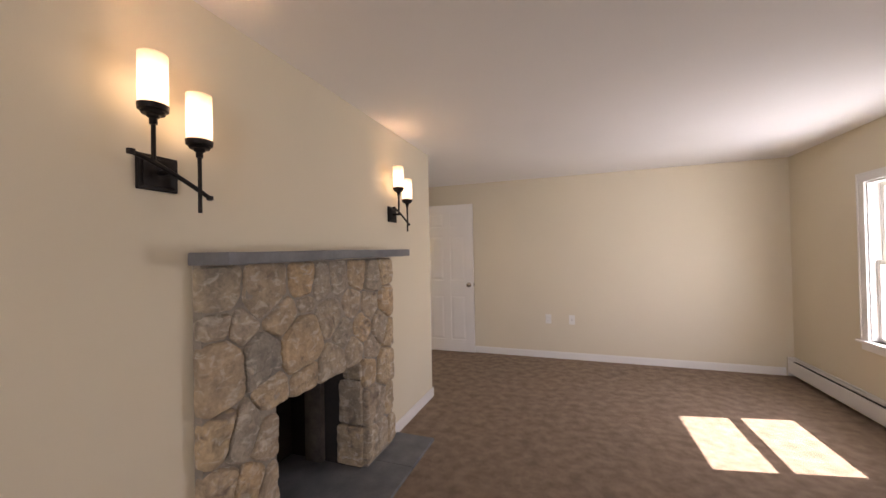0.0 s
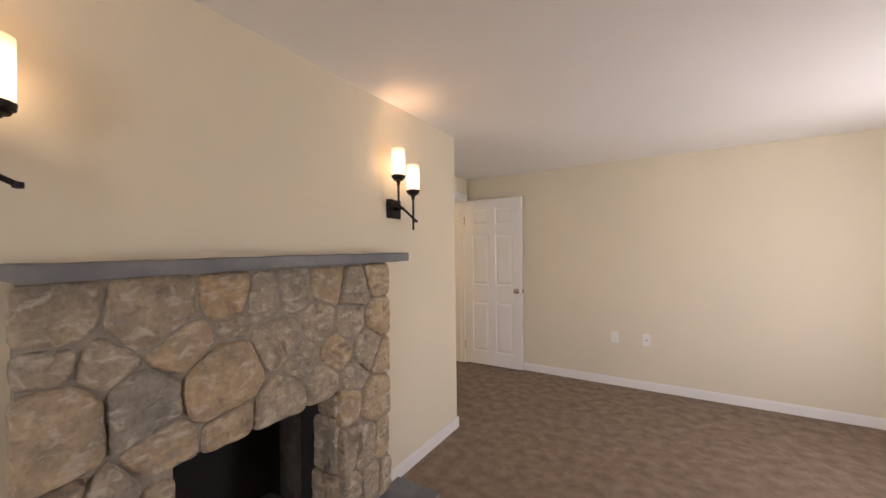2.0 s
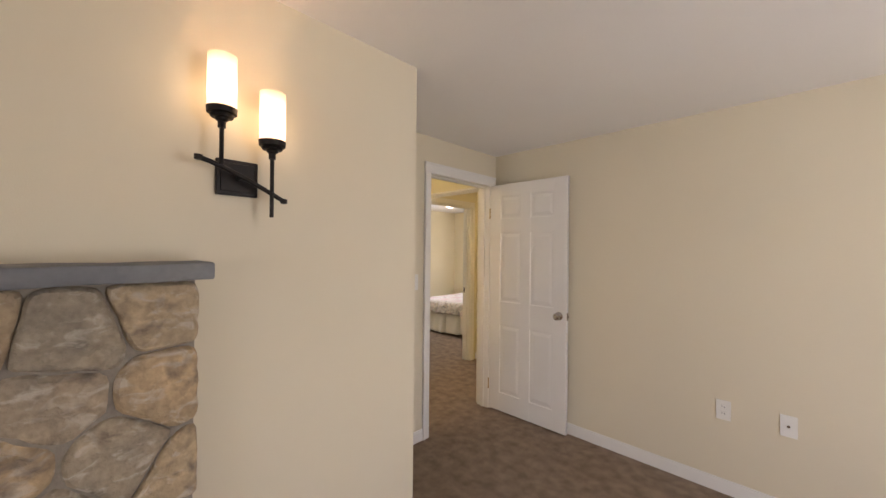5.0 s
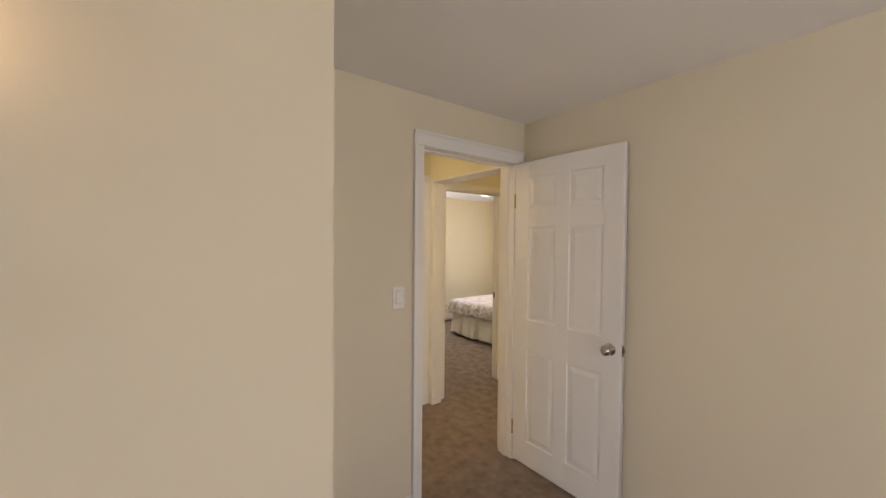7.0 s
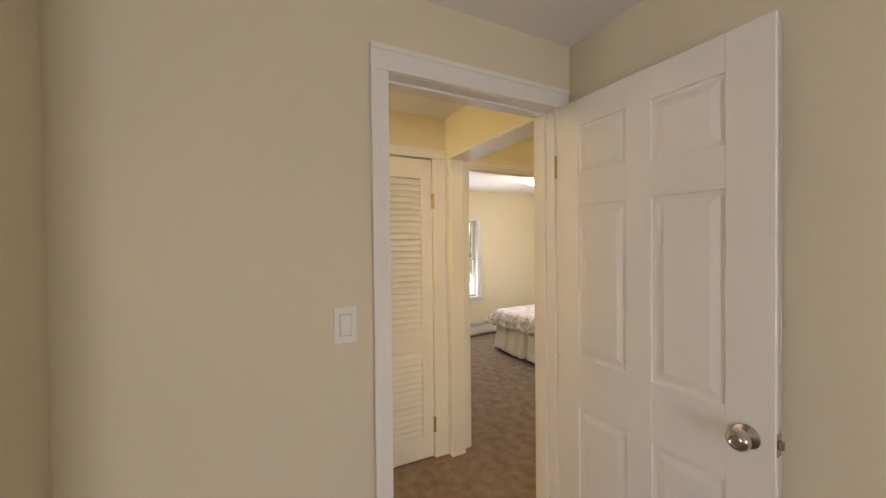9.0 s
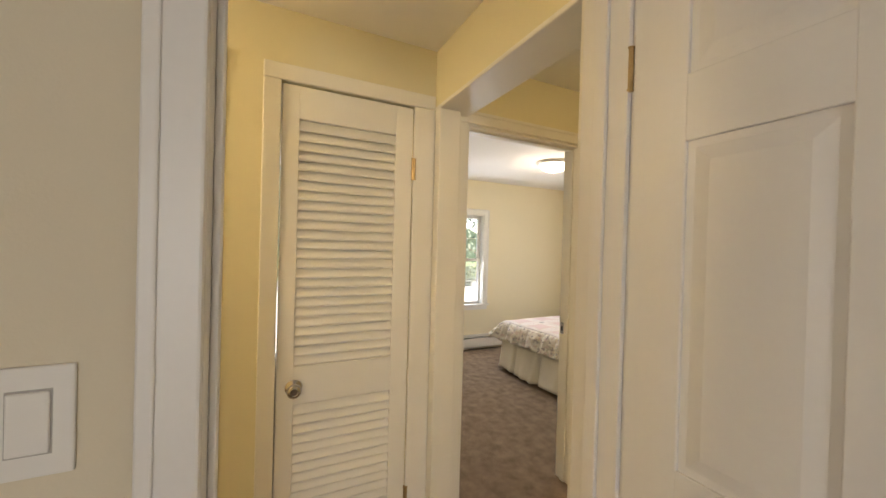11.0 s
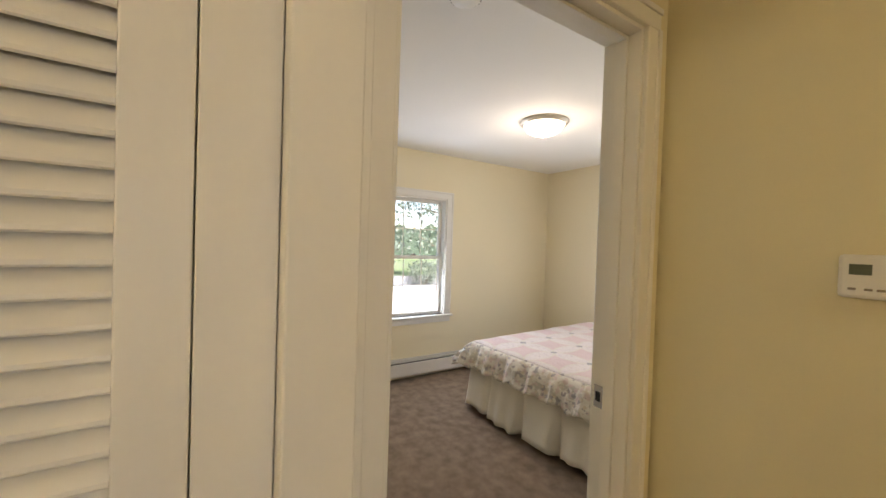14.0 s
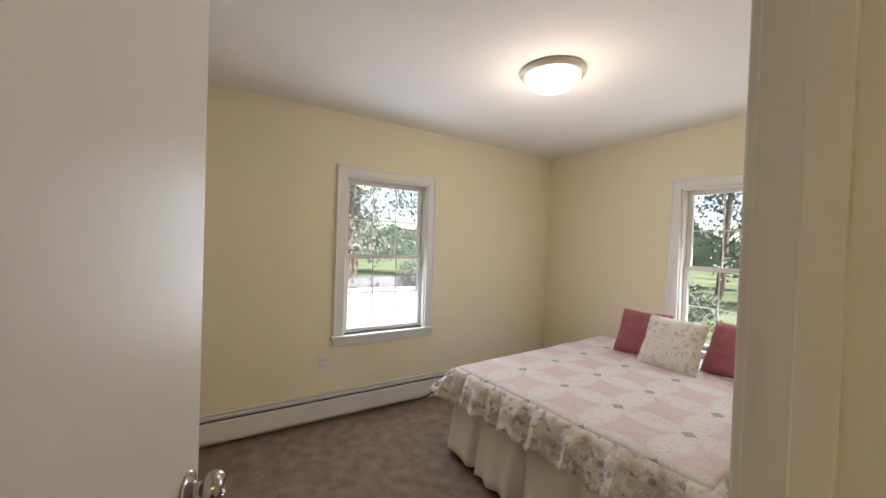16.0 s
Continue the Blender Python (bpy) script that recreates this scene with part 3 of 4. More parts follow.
def stone_material():
    m = material("fieldstone", (0.51, 0.42, 0.305), rough=0.85, spread=0.35, scale=9, fine=62, bump=0.9, second=(0.26, 0.228, 0.185), amount=0.5, bump_size=0.008)
    n, l = m.node_tree.nodes, m.node_tree.links
    b = n["Principled BSDF"]
    base = b.inputs["Base Color"].links[0].from_socket
    info = n.new("ShaderNodeObjectInfo")
    tone = n.new("ShaderNodeValToRGB")
    for k, (at, c) in enumerate(((0.0, (0.74, 0.79, 0.86)), (0.3, (1.20, 1.08, 0.88)), (0.5, (0.84, 0.86, 0.90)), (0.72, (1.18, 1.02, 0.80)), (1.0, (0.96, 0.96, 0.98)))):
        e = tone.color_ramp.elements[k] if k < 2 else tone.color_ramp.elements.new(at)
        e.position, e.color = at, (*c, 1)
    l.new(info.outputs["Random"], tone.inputs["Fac"])
    mix = n.new("ShaderNodeMix")
    mix.data_type, mix.blend_type = "RGBA", "MULTIPLY"
    mix.inputs["Factor"].default_value = 1.0
    l.new(base, mix.inputs["A"])
    l.new(tone.outputs["Color"], mix.inputs["B"])
    co = next(x for x in n if x.type == "TEX_COORD")
    veins, ramp, pale = n.new("ShaderNodeTexNoise"), n.new("ShaderNodeValToRGB"), n.new("ShaderNodeMix")
    veins.inputs["Scale"].default_value, veins.inputs["Detail"].default_value, veins.inputs["Distortion"].default_value = 21, 12, 0.8
    bed_lines = n.new("ShaderNodeMapping")
    bed_lines.inputs["Scale"].default_value, bed_lines.inputs["Rotation"].default_value = (1.0, 0.8, 1.4), (0.45, 0, 0)
    l.new(co.outputs["Object"], bed_lines.inputs["Vector"])
    l.new(bed_lines.outputs["Vector"], veins.inputs["Vector"])
    ramp.color_ramp.elements[0].position, ramp.color_ramp.elements[1].position = 0.52, 0.66
    ramp.color_ramp.elements[0].color, ramp.color_ramp.elements[1].color = (0, 0, 0, 1), (0.62, 0.62, 0.62, 1)
    pale.data_type = "RGBA"
    pale.inputs["B"].default_value = (0.60, 0.54, 0.45, 1)
    l.new(veins.outputs["Fac"], ramp.inputs["Fac"])
    l.new(ramp.outputs["Color"], pale.inputs["Factor"])
    l.new(mix.outputs["Result"], pale.inputs["A"])
    dark, dramp, stain = n.new("ShaderNodeTexNoise"), n.new("ShaderNodeValToRGB"), n.new("ShaderNodeMix")
    dark.inputs["Scale"].default_value, dark.inputs["Detail"].default_value, dark.inputs["Distortion"].default_value = 9, 8, 0.5
    l.new(co.outputs["Object"], dark.inputs["Vector"])
    dramp.color_ramp.elements[0].position, dramp.color_ramp.elements[1].position = 0.56, 0.70
    dramp.color_ramp.elements[0].color, dramp.color_ramp.elements[1].color = (0, 0, 0, 1), (0.9, 0.9, 0.9, 1)
    stain.data_type = "RGBA"
    stain.inputs["B"].default_value = (0.17, 0.135, 0.105, 1)
    l.new(dark.outputs["Fac"], dramp.inputs["Fac"])
    l.new(dramp.outputs["Color"], stain.inputs["Factor"])
    l.new(pale.outputs["Result"], stain.inputs["A"])
    l.new(stain.outputs["Result"], b.inputs["Base Color"])
    bump = b.inputs["Normal"].links[0].from_node
    second = n.new("ShaderNodeBump")
    second.inputs["Strength"].default_value, second.inputs["Distance"].default_value = 0.8, 0.012
    l.new(veins.outputs["Fac"], second.inputs["Height"])
    l.new(bump.outputs["Normal"], second.inputs["Normal"])
    l.new(second.outputs["Normal"], b.inputs["Normal"])
    return m


STONE = stone_material()
# centres of the stones on the face (y, z) with a weight for their size
STONES = [
    (3.52, 1.27), (3.78, 1.24), (3.99, 1.25), (4.16, 1.22), (4.30, 1.24), (4.47, 1.25), (4.65, 1.22), (4.83, 1.28), (3.51, 1.13), (3.65, 1.10), (3.87, 1.10),
    (4.00, 1.14), (4.21, 1.04), (4.42, 1.10), (4.62, 1.06), (4.84, 1.04), (3.51, 0.93), (3.76, 0.94), (3.99, 0.95), (4.32, 0.93), (4.53, 0.92), (4.75, 0.89),
    (4.88, 0.81), (3.53, 0.72), (3.65, 0.68), (3.80, 0.79), (3.78, 0.60), (4.01, 0.80), (4.22, 0.78), (4.44, 0.80), (4.64, 0.77), (4.60, 0.62), (4.83, 0.60),
    (4.60, 0.42), (4.73, 0.38), (4.87, 0.36), (4.62, 0.14), (4.76, 0.14), (4.88, 0.12), (3.53, 0.48), (3.67, 0.44), (3.79, 0.38), (3.54, 0.24), (3.70, 0.20), (3.55, 0.09),
]
LARGER = {0: 0.008, 1: 0.008, 3: -0.002, 12: 0.004, 16: 0.014, 18: 0.014, 10: 0.003, 21: 0.002, 28: 0.006, 30: -0.003, 32: 0.006, 17: 0.004, 9: -0.004, 11: -0.004}


def clip_poly(poly, mid, normal):
    """Keeps the side of a polygon that lies behind a line."""
    out = []
    for k, a in enumerate(poly):
        b = poly[(k + 1) % len(poly)]
        da, db = (a - mid).dot(normal), (b - mid).dot(normal)
        if da <= 0:
            out.append(a)
        if (da < 0 < db) or (db < 0 < da):
            out.append(a + (b - a) * (da / (da - db)))
    return out


def stone_mesh(poly, depth, seed):
    """A rough stone: a cell's outline rounded off, in rings that bulge towards the room."""
    centre = sum(poly, Vector((0, 0))) / len(poly)
    outline = []
    for k, a in enumerate(poly):
        b = poly[(k + 1) % len(poly)]
        n = max(2, int((b - a).length / 0.022))
        outline += [a + (b - a) * (j / n) for j in range(n)]
    for _ in range(2):
        outline = [(outline[k - 1] + outline[k] * 2 + outline[(k + 1) % len(outline)]) / 4 for k in range(len(outline))]
    size = min((p - centre).length for p in outline)
    bm = bmesh.new()
    rings = []
    for shrink, up in ((0.000, 0.0), (0.0004, 0.55), (0.004, 0.80), (0.012, 0.95)):
        ring = []
        for p in outline:
            d = p - centre
            q = centre + d * max(0.0, 1 - (shrink + 0.0020) / d.length)
            wob = noise.noise(Vector((q.x * 28, q.y * 28, seed)))
            q += d.normalized() * wob * 0.005
            ring.append(bm.verts.new((0.012 + depth * up + (0.005 * wob if up else 0), q.x, q.y)))
        rings.append(ring)
    for f in (0.86, 0.70, 0.54, 0.38, 0.2):
        ring = []
        for p in outline:
            q = centre + (p - centre) * (f * (1 - 0.012 / size))
            relief = noise.noise(Vector((q.x * 17, q.y * 21, seed + 5))) * 0.014 + abs(noise.noise(Vector((q.x * 33, q.y * 41, seed)))) * 0.014 - 0.003
            ring.append(bm.verts.new((0.012 + depth + relief, q.x, q.y)))
        rings.append(ring)
    for a, b in zip(rings, rings[1:]):
        for k in range(len(a)):
            j = (k + 1) % len(a)
            bm.faces.new((a[k], a[j], b[j], b[k]))
    tip = bm.verts.new((0.012 + depth + 0.002, centre.x, centre.y))
    for k in range(len(rings[-1])):
        bm.faces.new((rings[-1][k], rings[-1][(k + 1) % len(rings[-1])], tip))
    return bm


def stone_cells():
    rng = random.Random(4)
    sites = [Vector(p) for p in STONES]
    for n, c in enumerate(sites):
        poly = [Vector(p) for p in ((SY0, 0.04), (SY1, 0.04), (SY1, STOP), (SY0, STOP))]
        for m, d in enumerate(sites):
            if m != n:
                poly = clip_poly(poly, c + (d - c) * (0.5 + (LARGER.get(n, 0) - LARGER.get(m, 0)) / (2 * (d - c).length_squared)), (d - c).normalized())
        # keep the fire opening free
        if c.y > FZ + 0.0 and FY0 - 0.1 < c.x < FY1 + 0.05:
            poly = clip_poly(poly, Vector((0, FZ - 0.01)), Vector((0, -1)))
        elif c.x <= FY0:
            poly = clip_poly(poly, Vector((FY0 + 0.0, 0)), Vector((1, 0)))
        else:
            poly = clip_poly(poly, Vector((FY1 - 0.02, 0)), Vector((-1, 0)))
        if len(poly) > 2:
            yield poly, 0.034 + 0.024 * rng.random()


for n, (poly, depth) in enumerate(stone_cells()):
    part("stone", stone_mesh(poly, depth, n * 3.7), STONE, fireplace, smooth=True)
# stones that turn the corner into the opening
for n, (z0, z1, x0) in enumerate(((0.024, 0.285, -0.17), (0.285, 0.575, -0.15), (0.575, 0.70, -0.12))):
    bm = stone_mesh([Vector(p) for p in ((x0, z0), (0.025, z0), (0.025, z1), (x0, z1))], 0.028, 90 + n)
    bmesh.ops.transform(bm, matrix=Matrix(((0, 1, 0, 0), (-1, 0, 0, FY1 + 0.006), (0, 0, 1, 0), (0, 0, 0, 1))), verts=bm.verts)
    part("stone", bm, STONE, fireplace, smooth=True)
for b in ((0.0, 3.40, 0.0, 0.315, 4.16, 0.022), (0.0, 4.163, 0.0, 0.315, 4.66, 0.022), (0.0, 4.663, 0.0, 0.315, 5.045, 0.022), (-0.548, FY0 + 0.013, 0.0, 0.0, FY1 - 0.013, 0.020)):
    bm = bmesh.new()
    box(bm, *b, bevel=0.004)
    part("hearth_slab", bm, SLATE, fireplace, "flush grey slate hearth slab")
# added strip whose paler colour gives the lit edge of the side wall
bm = bmesh.new()
box(bm, -0.40, FY1 - 0.055, 0.0205, -0.27, FY1 - 0.0125, FZ - 0.013, 0.004)
part("lit_brick_strip", bm, LIT_BRICK, fireplace, "firebrick strip coloured lighter grey where light catches the jamb")


# ---- sconces ----
def sconce(at):
    """A two-light iron wall sconce, x out of the wall, y along it."""
    ob = thing("wall_sconce", at, 0, "lit two-light black iron wall sconce with frosted candle shades", "wall lamp", "sconces over the fireplace")
    bm = bmesh.new()
    box(bm, 0.0005, -0.062, -0.058, 0.016, 0.062, 0.058, 0.003)
    box(bm, 0.0155, -0.050, -0.046, 0.021, 0.050, 0.046, 0.002)
    part("back_plate", bm, IRON, ob)
    bm = bmesh.new()
    rod(bm, (0.015, 0, 0), (0.085, 0, 0), 0.009)
    pts = [Vector((0.092, -0.125 + 0.245 * k / 8, 0.034 - 0.105 * (k / 8) ** 1.25)) for k in range(9)]
    for a, b in zip(pts, pts[1:]):
        rod(bm, a, b + (b - a) * 0.1, 0.0075)
    lathe(bm, [(0, -0.01), (0.011, -0.007), (0.011, 0.007), (0, 0.01)], 12, Matrix.Translation(pts[0]))
    lathe(bm, [(0, -0.01), (0.011, -0.007), (0.011, 0.007), (0, 0.01)], 12, Matrix.Translation(pts[-1]))
    part("curved_arm", bm, IRON, ob, smooth=True)
    for y, low, z in ((-0.068, 0.020, 0.178), (0.078, -0.128, 0.110)):
        bm = bmesh.new()
        rod(bm, (0.100, y, low), (0.100, y, z), 0.0065)
        lathe(bm, [(0, z - 0.05), (0.011, z - 0.048), (0.011, z - 0.03), (0.017, z - 0.026), (0.019, z - 0.020), (0.030, z - 0.018), (0.033, z - 0.012), (0.032, z - 0.009), (0.040, z - 0.006), (0.0415, z + 0.010), (0.034, z + 0.012), (0, z + 0.012)], 28, Matrix.Translation((0.100, y, 0)))
        part("candle_stem", bm, IRON, ob, smooth=True)
        bm = bmesh.new()
        r = 0.039
        lathe(bm, [(0.012, z + 0.013), (r - 0.003, z + 0.013), (r, z + 0.018), (r, z + 0.166), (r - 0.004, z + 0.166), (r - 0.004, z + 0.02), (0.012, z + 0.018), (0.012, z + 0.013)], 32, Matrix.Translation((0.100, y, 0)))
        part("shade", bm, SHADE_GLOW, ob, "glowing frosted glass cylinder shade", smooth=True)
        lamp("sconce_bulb", "POINT", 0.25, (1.0, 0.64, 0.38), Matrix.Translation(Vector(at) + Vector((0.100, y, z + 0.06))), radius=0.012).parent = None
    return ob


sconce((0, 3.362, 1.662))
sconce((0, 5.032, 1.680))

# ---- bedroom lamp ----
LAMP = Vector((-3.13, 9.34, BCH))
dome = thing("ceiling_lamp", LAMP, 0, "lit round flush ceiling lamp with nickel rim and frosted dome", "ceiling lamp")
bm = bmesh.new()
lathe(bm, [(0, 0), (0.175, 0), (0.178, -0.006), (0.170, -0.020), (0.158, -0.030), (0.150, -0.030), (0.150, -0.012), (0, -0.010)], 48)
part("rim", bm, BRUSHED, dome, smooth=True)
bm = bmesh.new()
lathe(bm, [(0.149, -0.014)] + [(0.149 * math.cos(a), -0.022 - 0.085 * math.sin(a)) for a in np.linspace(0, math.pi / 2, 12)[:-1]] + [(0, -0.107)], 48)
part("glass_dome", bm, DOME_GLOW, dome, "glowing frosted glass bowl", smooth=True)
bm = bmesh.new()
lathe(bm, [(0, -0.104), (0.010, -0.106), (0.011, -0.112), (0.005, -0.118), (0.006, -0.123), (0, -0.128)], 16)
part("finial", bm, STEEL, dome, smooth=True)
lamp("bedroom_bulb", "POINT", 1.35, (1.0, 0.84, 0.64), Matrix.Translation(LAMP + Vector((0, 0, -0.24))), radius=0.10)
# fill light added for the hall, a lamp out of view overhead
hall_fill = thing("hall_ceiling_lamp", (-1.32, 5.45, CH), 0, "unseen round ceiling lamp added to light the hall", "ceiling lamp")
bm = bmesh.new()
lathe(bm, [(0.13, 0)] + [(0.13 * math.cos(a), -0.02 - 0.07 * math.sin(a)) for a in np.linspace(0, math.pi / 2, 10)[:-1]] + [(0, -0.09)], 40)
part("glass_dome", bm, DOME_GLOW, hall_fill, smooth=True)
lamp("hall_fill_bulb", "POINT", 4.3, (1.0, 0.84, 0.57), Matrix.Translation((-1.32, 5.45, CH - 0.14)), radius=0.08)

# second lamp added out of view, to brighten the thermostat wall
side_fill = copy_thing(hall_fill, pose(0.15, 7.98, CH))
side_fill["label"] = "unseen round ceiling lamp added to brighten the thermostat wall"
lamp("side_fill_bulb", "POINT", 2.2, (1.0, 0.83, 0.57), Matrix.Translation((0.15, 7.98, CH - 0.14)), radius=0.08)

smoke = thing("smoke_detector", (-2.31, 8.045, BCH), 0, "round white plastic smoke detector on the bedroom ceiling", "smoke detector")
bm = bmesh.new()
lathe(bm, [(0, 0), (0.068, 0), (0.068, -0.012), (0.060, -0.016), (0.056, -0.030), (0.040, -0.040), (0.020, -0.042), (0, -0.042)], 36)
part("housing", bm, PLASTIC, smoke, smooth=True)
bm = bmesh.new()
for k in range(24):
    a = 2 * math.pi * k / 24
    box(bm, 0.0585 * math.cos(a) - 0.002, 0.0585 * math.sin(a) - 0.002, -0.027, 0.0585 * math.cos(a) + 0.002, 0.0585 * math.sin(a) + 0.002, -0.018)
part("vents", bm, DARK, smoke)


# ---- wall plates ----
def plate(name, at, rz, w, h, kind_of, label, category, mat=None):
    """A wall plate; its face looks along its own -y."""
    ob = thing(name, at, rz, label, category)
    bm = bmesh.new()
    box(bm, -w / 2, -0.006, -h / 2, w / 2, 0.0, h / 2, 0.002)
    part("cover_plate", bm, mat or PLASTIC, ob)
    if kind_of == "rocker":
        bm = bmesh.new()
        box(bm, -0.017, -0.010, -0.033, 0.017, -0.0055, 0.033, 0.002)
        part("rocker", bm, mat or PLASTIC, ob)
        bm = bmesh.new()
        box(bm, -0.0185, -0.0064, -0.035, 0.0185, -0.0058, 0.035)
        part("gap", bm, SHADOW_GREY, ob)
    elif kind_of == "outlet":
        for z in (-0.020, 0.020):
            bm = bmesh.new()
            box(bm, -0.016, -0.0085, z - 0.014, 0.016, -0.0055, z + 0.014, 0.003)
            socket = part("socket", bm, PLASTIC, ob)
            bm = bmesh.new()
            for a in (-0.007, 0.006):
                box(bm, a - 0.001, -0.0092, z - 0.002, a + 0.001, -0.0084, z + 0.007)
            part("slots", bm, DARK, socket)
    elif kind_of == "jack":
        bm = bmesh.new()
        lathe(bm, [(0, 0), (0.007, 0), (0.007, 0.008), (0.003, 0.008), (0, 0.006)], 14, pose(0, -0.0055, 0, 90))
        part("jack", bm, STEEL, ob, smooth=True)
    return ob


plate("light_switch", (DOORX, 6.437, 1.208), 90, 0.072, 0.118, "rocker", "white rocker light switch on the cream wall beside the doorway", "light switch")
plate("light_switch", (-1.219, HY, 1.213), 0, 0.072, 0.118, "rocker", "almond rocker light switch beneath the thermostat", "light switch", ALMOND)
plate("wall_outlet", (0.992, NORTH, 0.50), 0, 0.072, 0.118, "outlet", "white wall outlet low on the long cream wall", "outlet")
plate("cable_outlet", (1.279, NORTH, 0.50), 0, 0.072, 0.118, "jack", "white cable jack plate low on the long cream wall", "outlet")
plate("wall_outlet", (BX0, 8.50, 0.43), 90, 0.072, 0.118, "outlet", "white wall outlet above the bedroom heater", "outlet")

thermo = thing("thermostat", (-1.335, HY, 1.342), 0, "white rectangular thermostat with a grey display and small buttons", "thermostat")
bm = bmesh.new()
box(bm, -0.067, -0.026, -0.047, 0.067, 0.0, 0.044, 0.008)
part("housing", bm, PLASTIC, thermo)
bm = bmesh.new()
box(bm, -0.050, -0.0272, 0.002, -0.018, -0.0255, 0.024)
part("display", bm, material("grey_display", (0.10, 0.12, 0.09), rough=0.2, bump=0), thermo, "grey-green display")
bm = bmesh.new()
for z in (0.004, 0.022):
    box(bm, 0.013, -0.0285, z - 0.004, 0.025, -0.0255, z + 0.004, 0.001)
part("button", bm, STEEL, thermo)
bm = bmesh.new()
for x in (-0.045, -0.022, -0.005):
    box(bm, x - 0.006, -0.0275, -0.030, x + 0.006, -0.0255, -0.025, 0.001)
part("button", bm, STEEL, thermo)


# ---- bed ----
def cloth_material(name, kind):
    """Quilt top with interlocking rings, or a small scattered flower print."""
    m = bpy.data.materials.new(name)
    m.use_nodes = True
    n, l = m.node_tree.nodes, m.node_tree.links
    b = n["Principled BSDF"]
    b.inputs["Roughness"].default_value, b.inputs["Specular IOR Level"].default_value = 0.95, 0.1
    co = n.new("ShaderNodeTexCoord")

    def op(kind_of, a, c=None):
        node = n.new("ShaderNodeMath")
        node.operation = kind_of
        for k, v in enumerate((a, c)):
            if v is None:
                continue
            if isinstance(v, (int, float)):
                node.inputs[k].default_value = v
            else:
                l.new(v, node.inputs[k])
        return node.outputs[0]

    def mix(f, a, c):
        node = n.new("ShaderNodeMix")
        node.data_type = "RGBA"
        l.new(f, node.inputs["Factor"])
        for key, v in (("A", a), ("B", c)):
            if isinstance(v, tuple):
                node.inputs[key].default_value = (*v, 1)
            else:
                l.new(v, node.inputs[key])
        return node.outputs["Result"]

    def speckle(scale, size, colours, base):
        out = base
        for k, c in enumerate(colours):
            v = n.new("ShaderNodeTexVoronoi")
            v.inputs["Scale"].default_value = scale * (1 + 0.37 * k)
            shift = n.new("ShaderNodeMapping")
            shift.inputs["Location"].default_value = (1.3 * k, 0.7 * k, 0.4 * k)
            noise_node = n.new("ShaderNodeTexNoise")
            noise_node.inputs["Scale"].default_value = scale * 2.5
            l.new(co.outputs["Object"], shift.inputs["Vector"])
            l.new(shift.outputs[0], v.inputs["Vector"])
            l.new(co.outputs["Object"], noise_node.inputs["Vector"])
            d = op("ADD", v.outputs["Distance"], op("MULTIPLY", op("SUBTRACT", noise_node.outputs["Fac"], 0.5), 1.3))
            out = mix(op("LESS_THAN", d, size * (1 - 0.12 * k)), out, c)
        return out

    if kind == "rings":
        sep = n.new("ShaderNodeSeparateXYZ")
        l.new(co.outputs["Object"], sep.inputs[0])
        f = []
        for axis, pitch, off in (("X", 0.31, 0.09), ("Y", 0.33, 0.04)):
            u = op("FRACT", op("ADD", op("DIVIDE", sep.outputs[axis], pitch), 10.0 + off))
            f.append(op("ABSOLUTE", op("SUBTRACT", u, 0.5)))
        fx, fy = f
        d1 = op("SQRT", op("ADD", op("POWER", op("SUBTRACT", 1.0, fx), 2.0), op("POWER", fy, 2.0)))
        d2 = op("SQRT", op("ADD", op("POWER", op("SUBTRACT", 1.0, fy), 2.0), op("POWER", fx, 2.0)))
        d = op("MINIMUM", d1, d2)
        pinks = speckle(60, 0.30, [(0.69, 0.54, 0.55)], (0.73, 0.60, 0.60))
        cream = speckle(34, 0.22, [(0.66, 0.59, 0.62), (0.70, 0.62, 0.58)], (0.78, 0.72, 0.71))
        colour = mix(op("GREATER_THAN", d, 0.735), cream, pinks)
        rim = op("LESS_THAN", op("ABSOLUTE", op("SUBTRACT", d, 0.712)), 0.018)
        colour = mix(rim, colour, (0.74, 0.69, 0.62))
        knot = op("GREATER_THAN", op("ADD", fx, fy), 0.90)
        colour = mix(knot, colour, (0.43, 0.41, 0.42))
    elif kind == "flowers":
        colour = speckle(13, 0.40, [(0.54, 0.50, 0.43), (0.64, 0.53, 0.49), (0.40, 0.37, 0.36), (0.62, 0.54, 0.43)], (0.70, 0.655, 0.585))
    else:
        colour = speckle(17, 0.24, [(0.54, 0.52, 0.42), (0.62, 0.44, 0.44), (0.50, 0.49, 0.50)], (0.70, 0.65, 0.56))
    l.new(colour, b.inputs["Base Color"])
    weave = n.new("ShaderNodeTexNoise")
    weave.inputs["Scale"].default_value, weave.inputs["Detail"].default_value = 38, 6
    l.new(co.outputs["Object"], weave.inputs["Vector"])
    bp = n.new("ShaderNodeBump")
    bp.inputs["Strength"].default_value, bp.inputs["Distance"].default_value = 0.6, 0.008
    l.new(weave.outputs["Fac"], bp.inputs["Height"])
    l.new(bp.outputs["Normal"], b.inputs["Normal"])
    return m


QUILT, PRINT, PRINT_SMALL = cloth_material("ring_quilt", "rings"), cloth_material("flower_border", "flowers"), cloth_material("small_flower_print", "small")
SKIRT = material("cream_cotton", (0.82, 0.77, 0.67), rough=0.95, spread=0.03, scale=5, fine=200, bump=0.1, spec=0.1)
ROSE = material("rose_velvet", (0.38, 0.125, 0.14), rough=0.85, spread=0.12, scale=9, fine=140, bump=0.2, spec=0.2)
MATTRESS = material("white_ticking", (0.72, 0.70, 0.66), rough=0.9, spread=0.02)

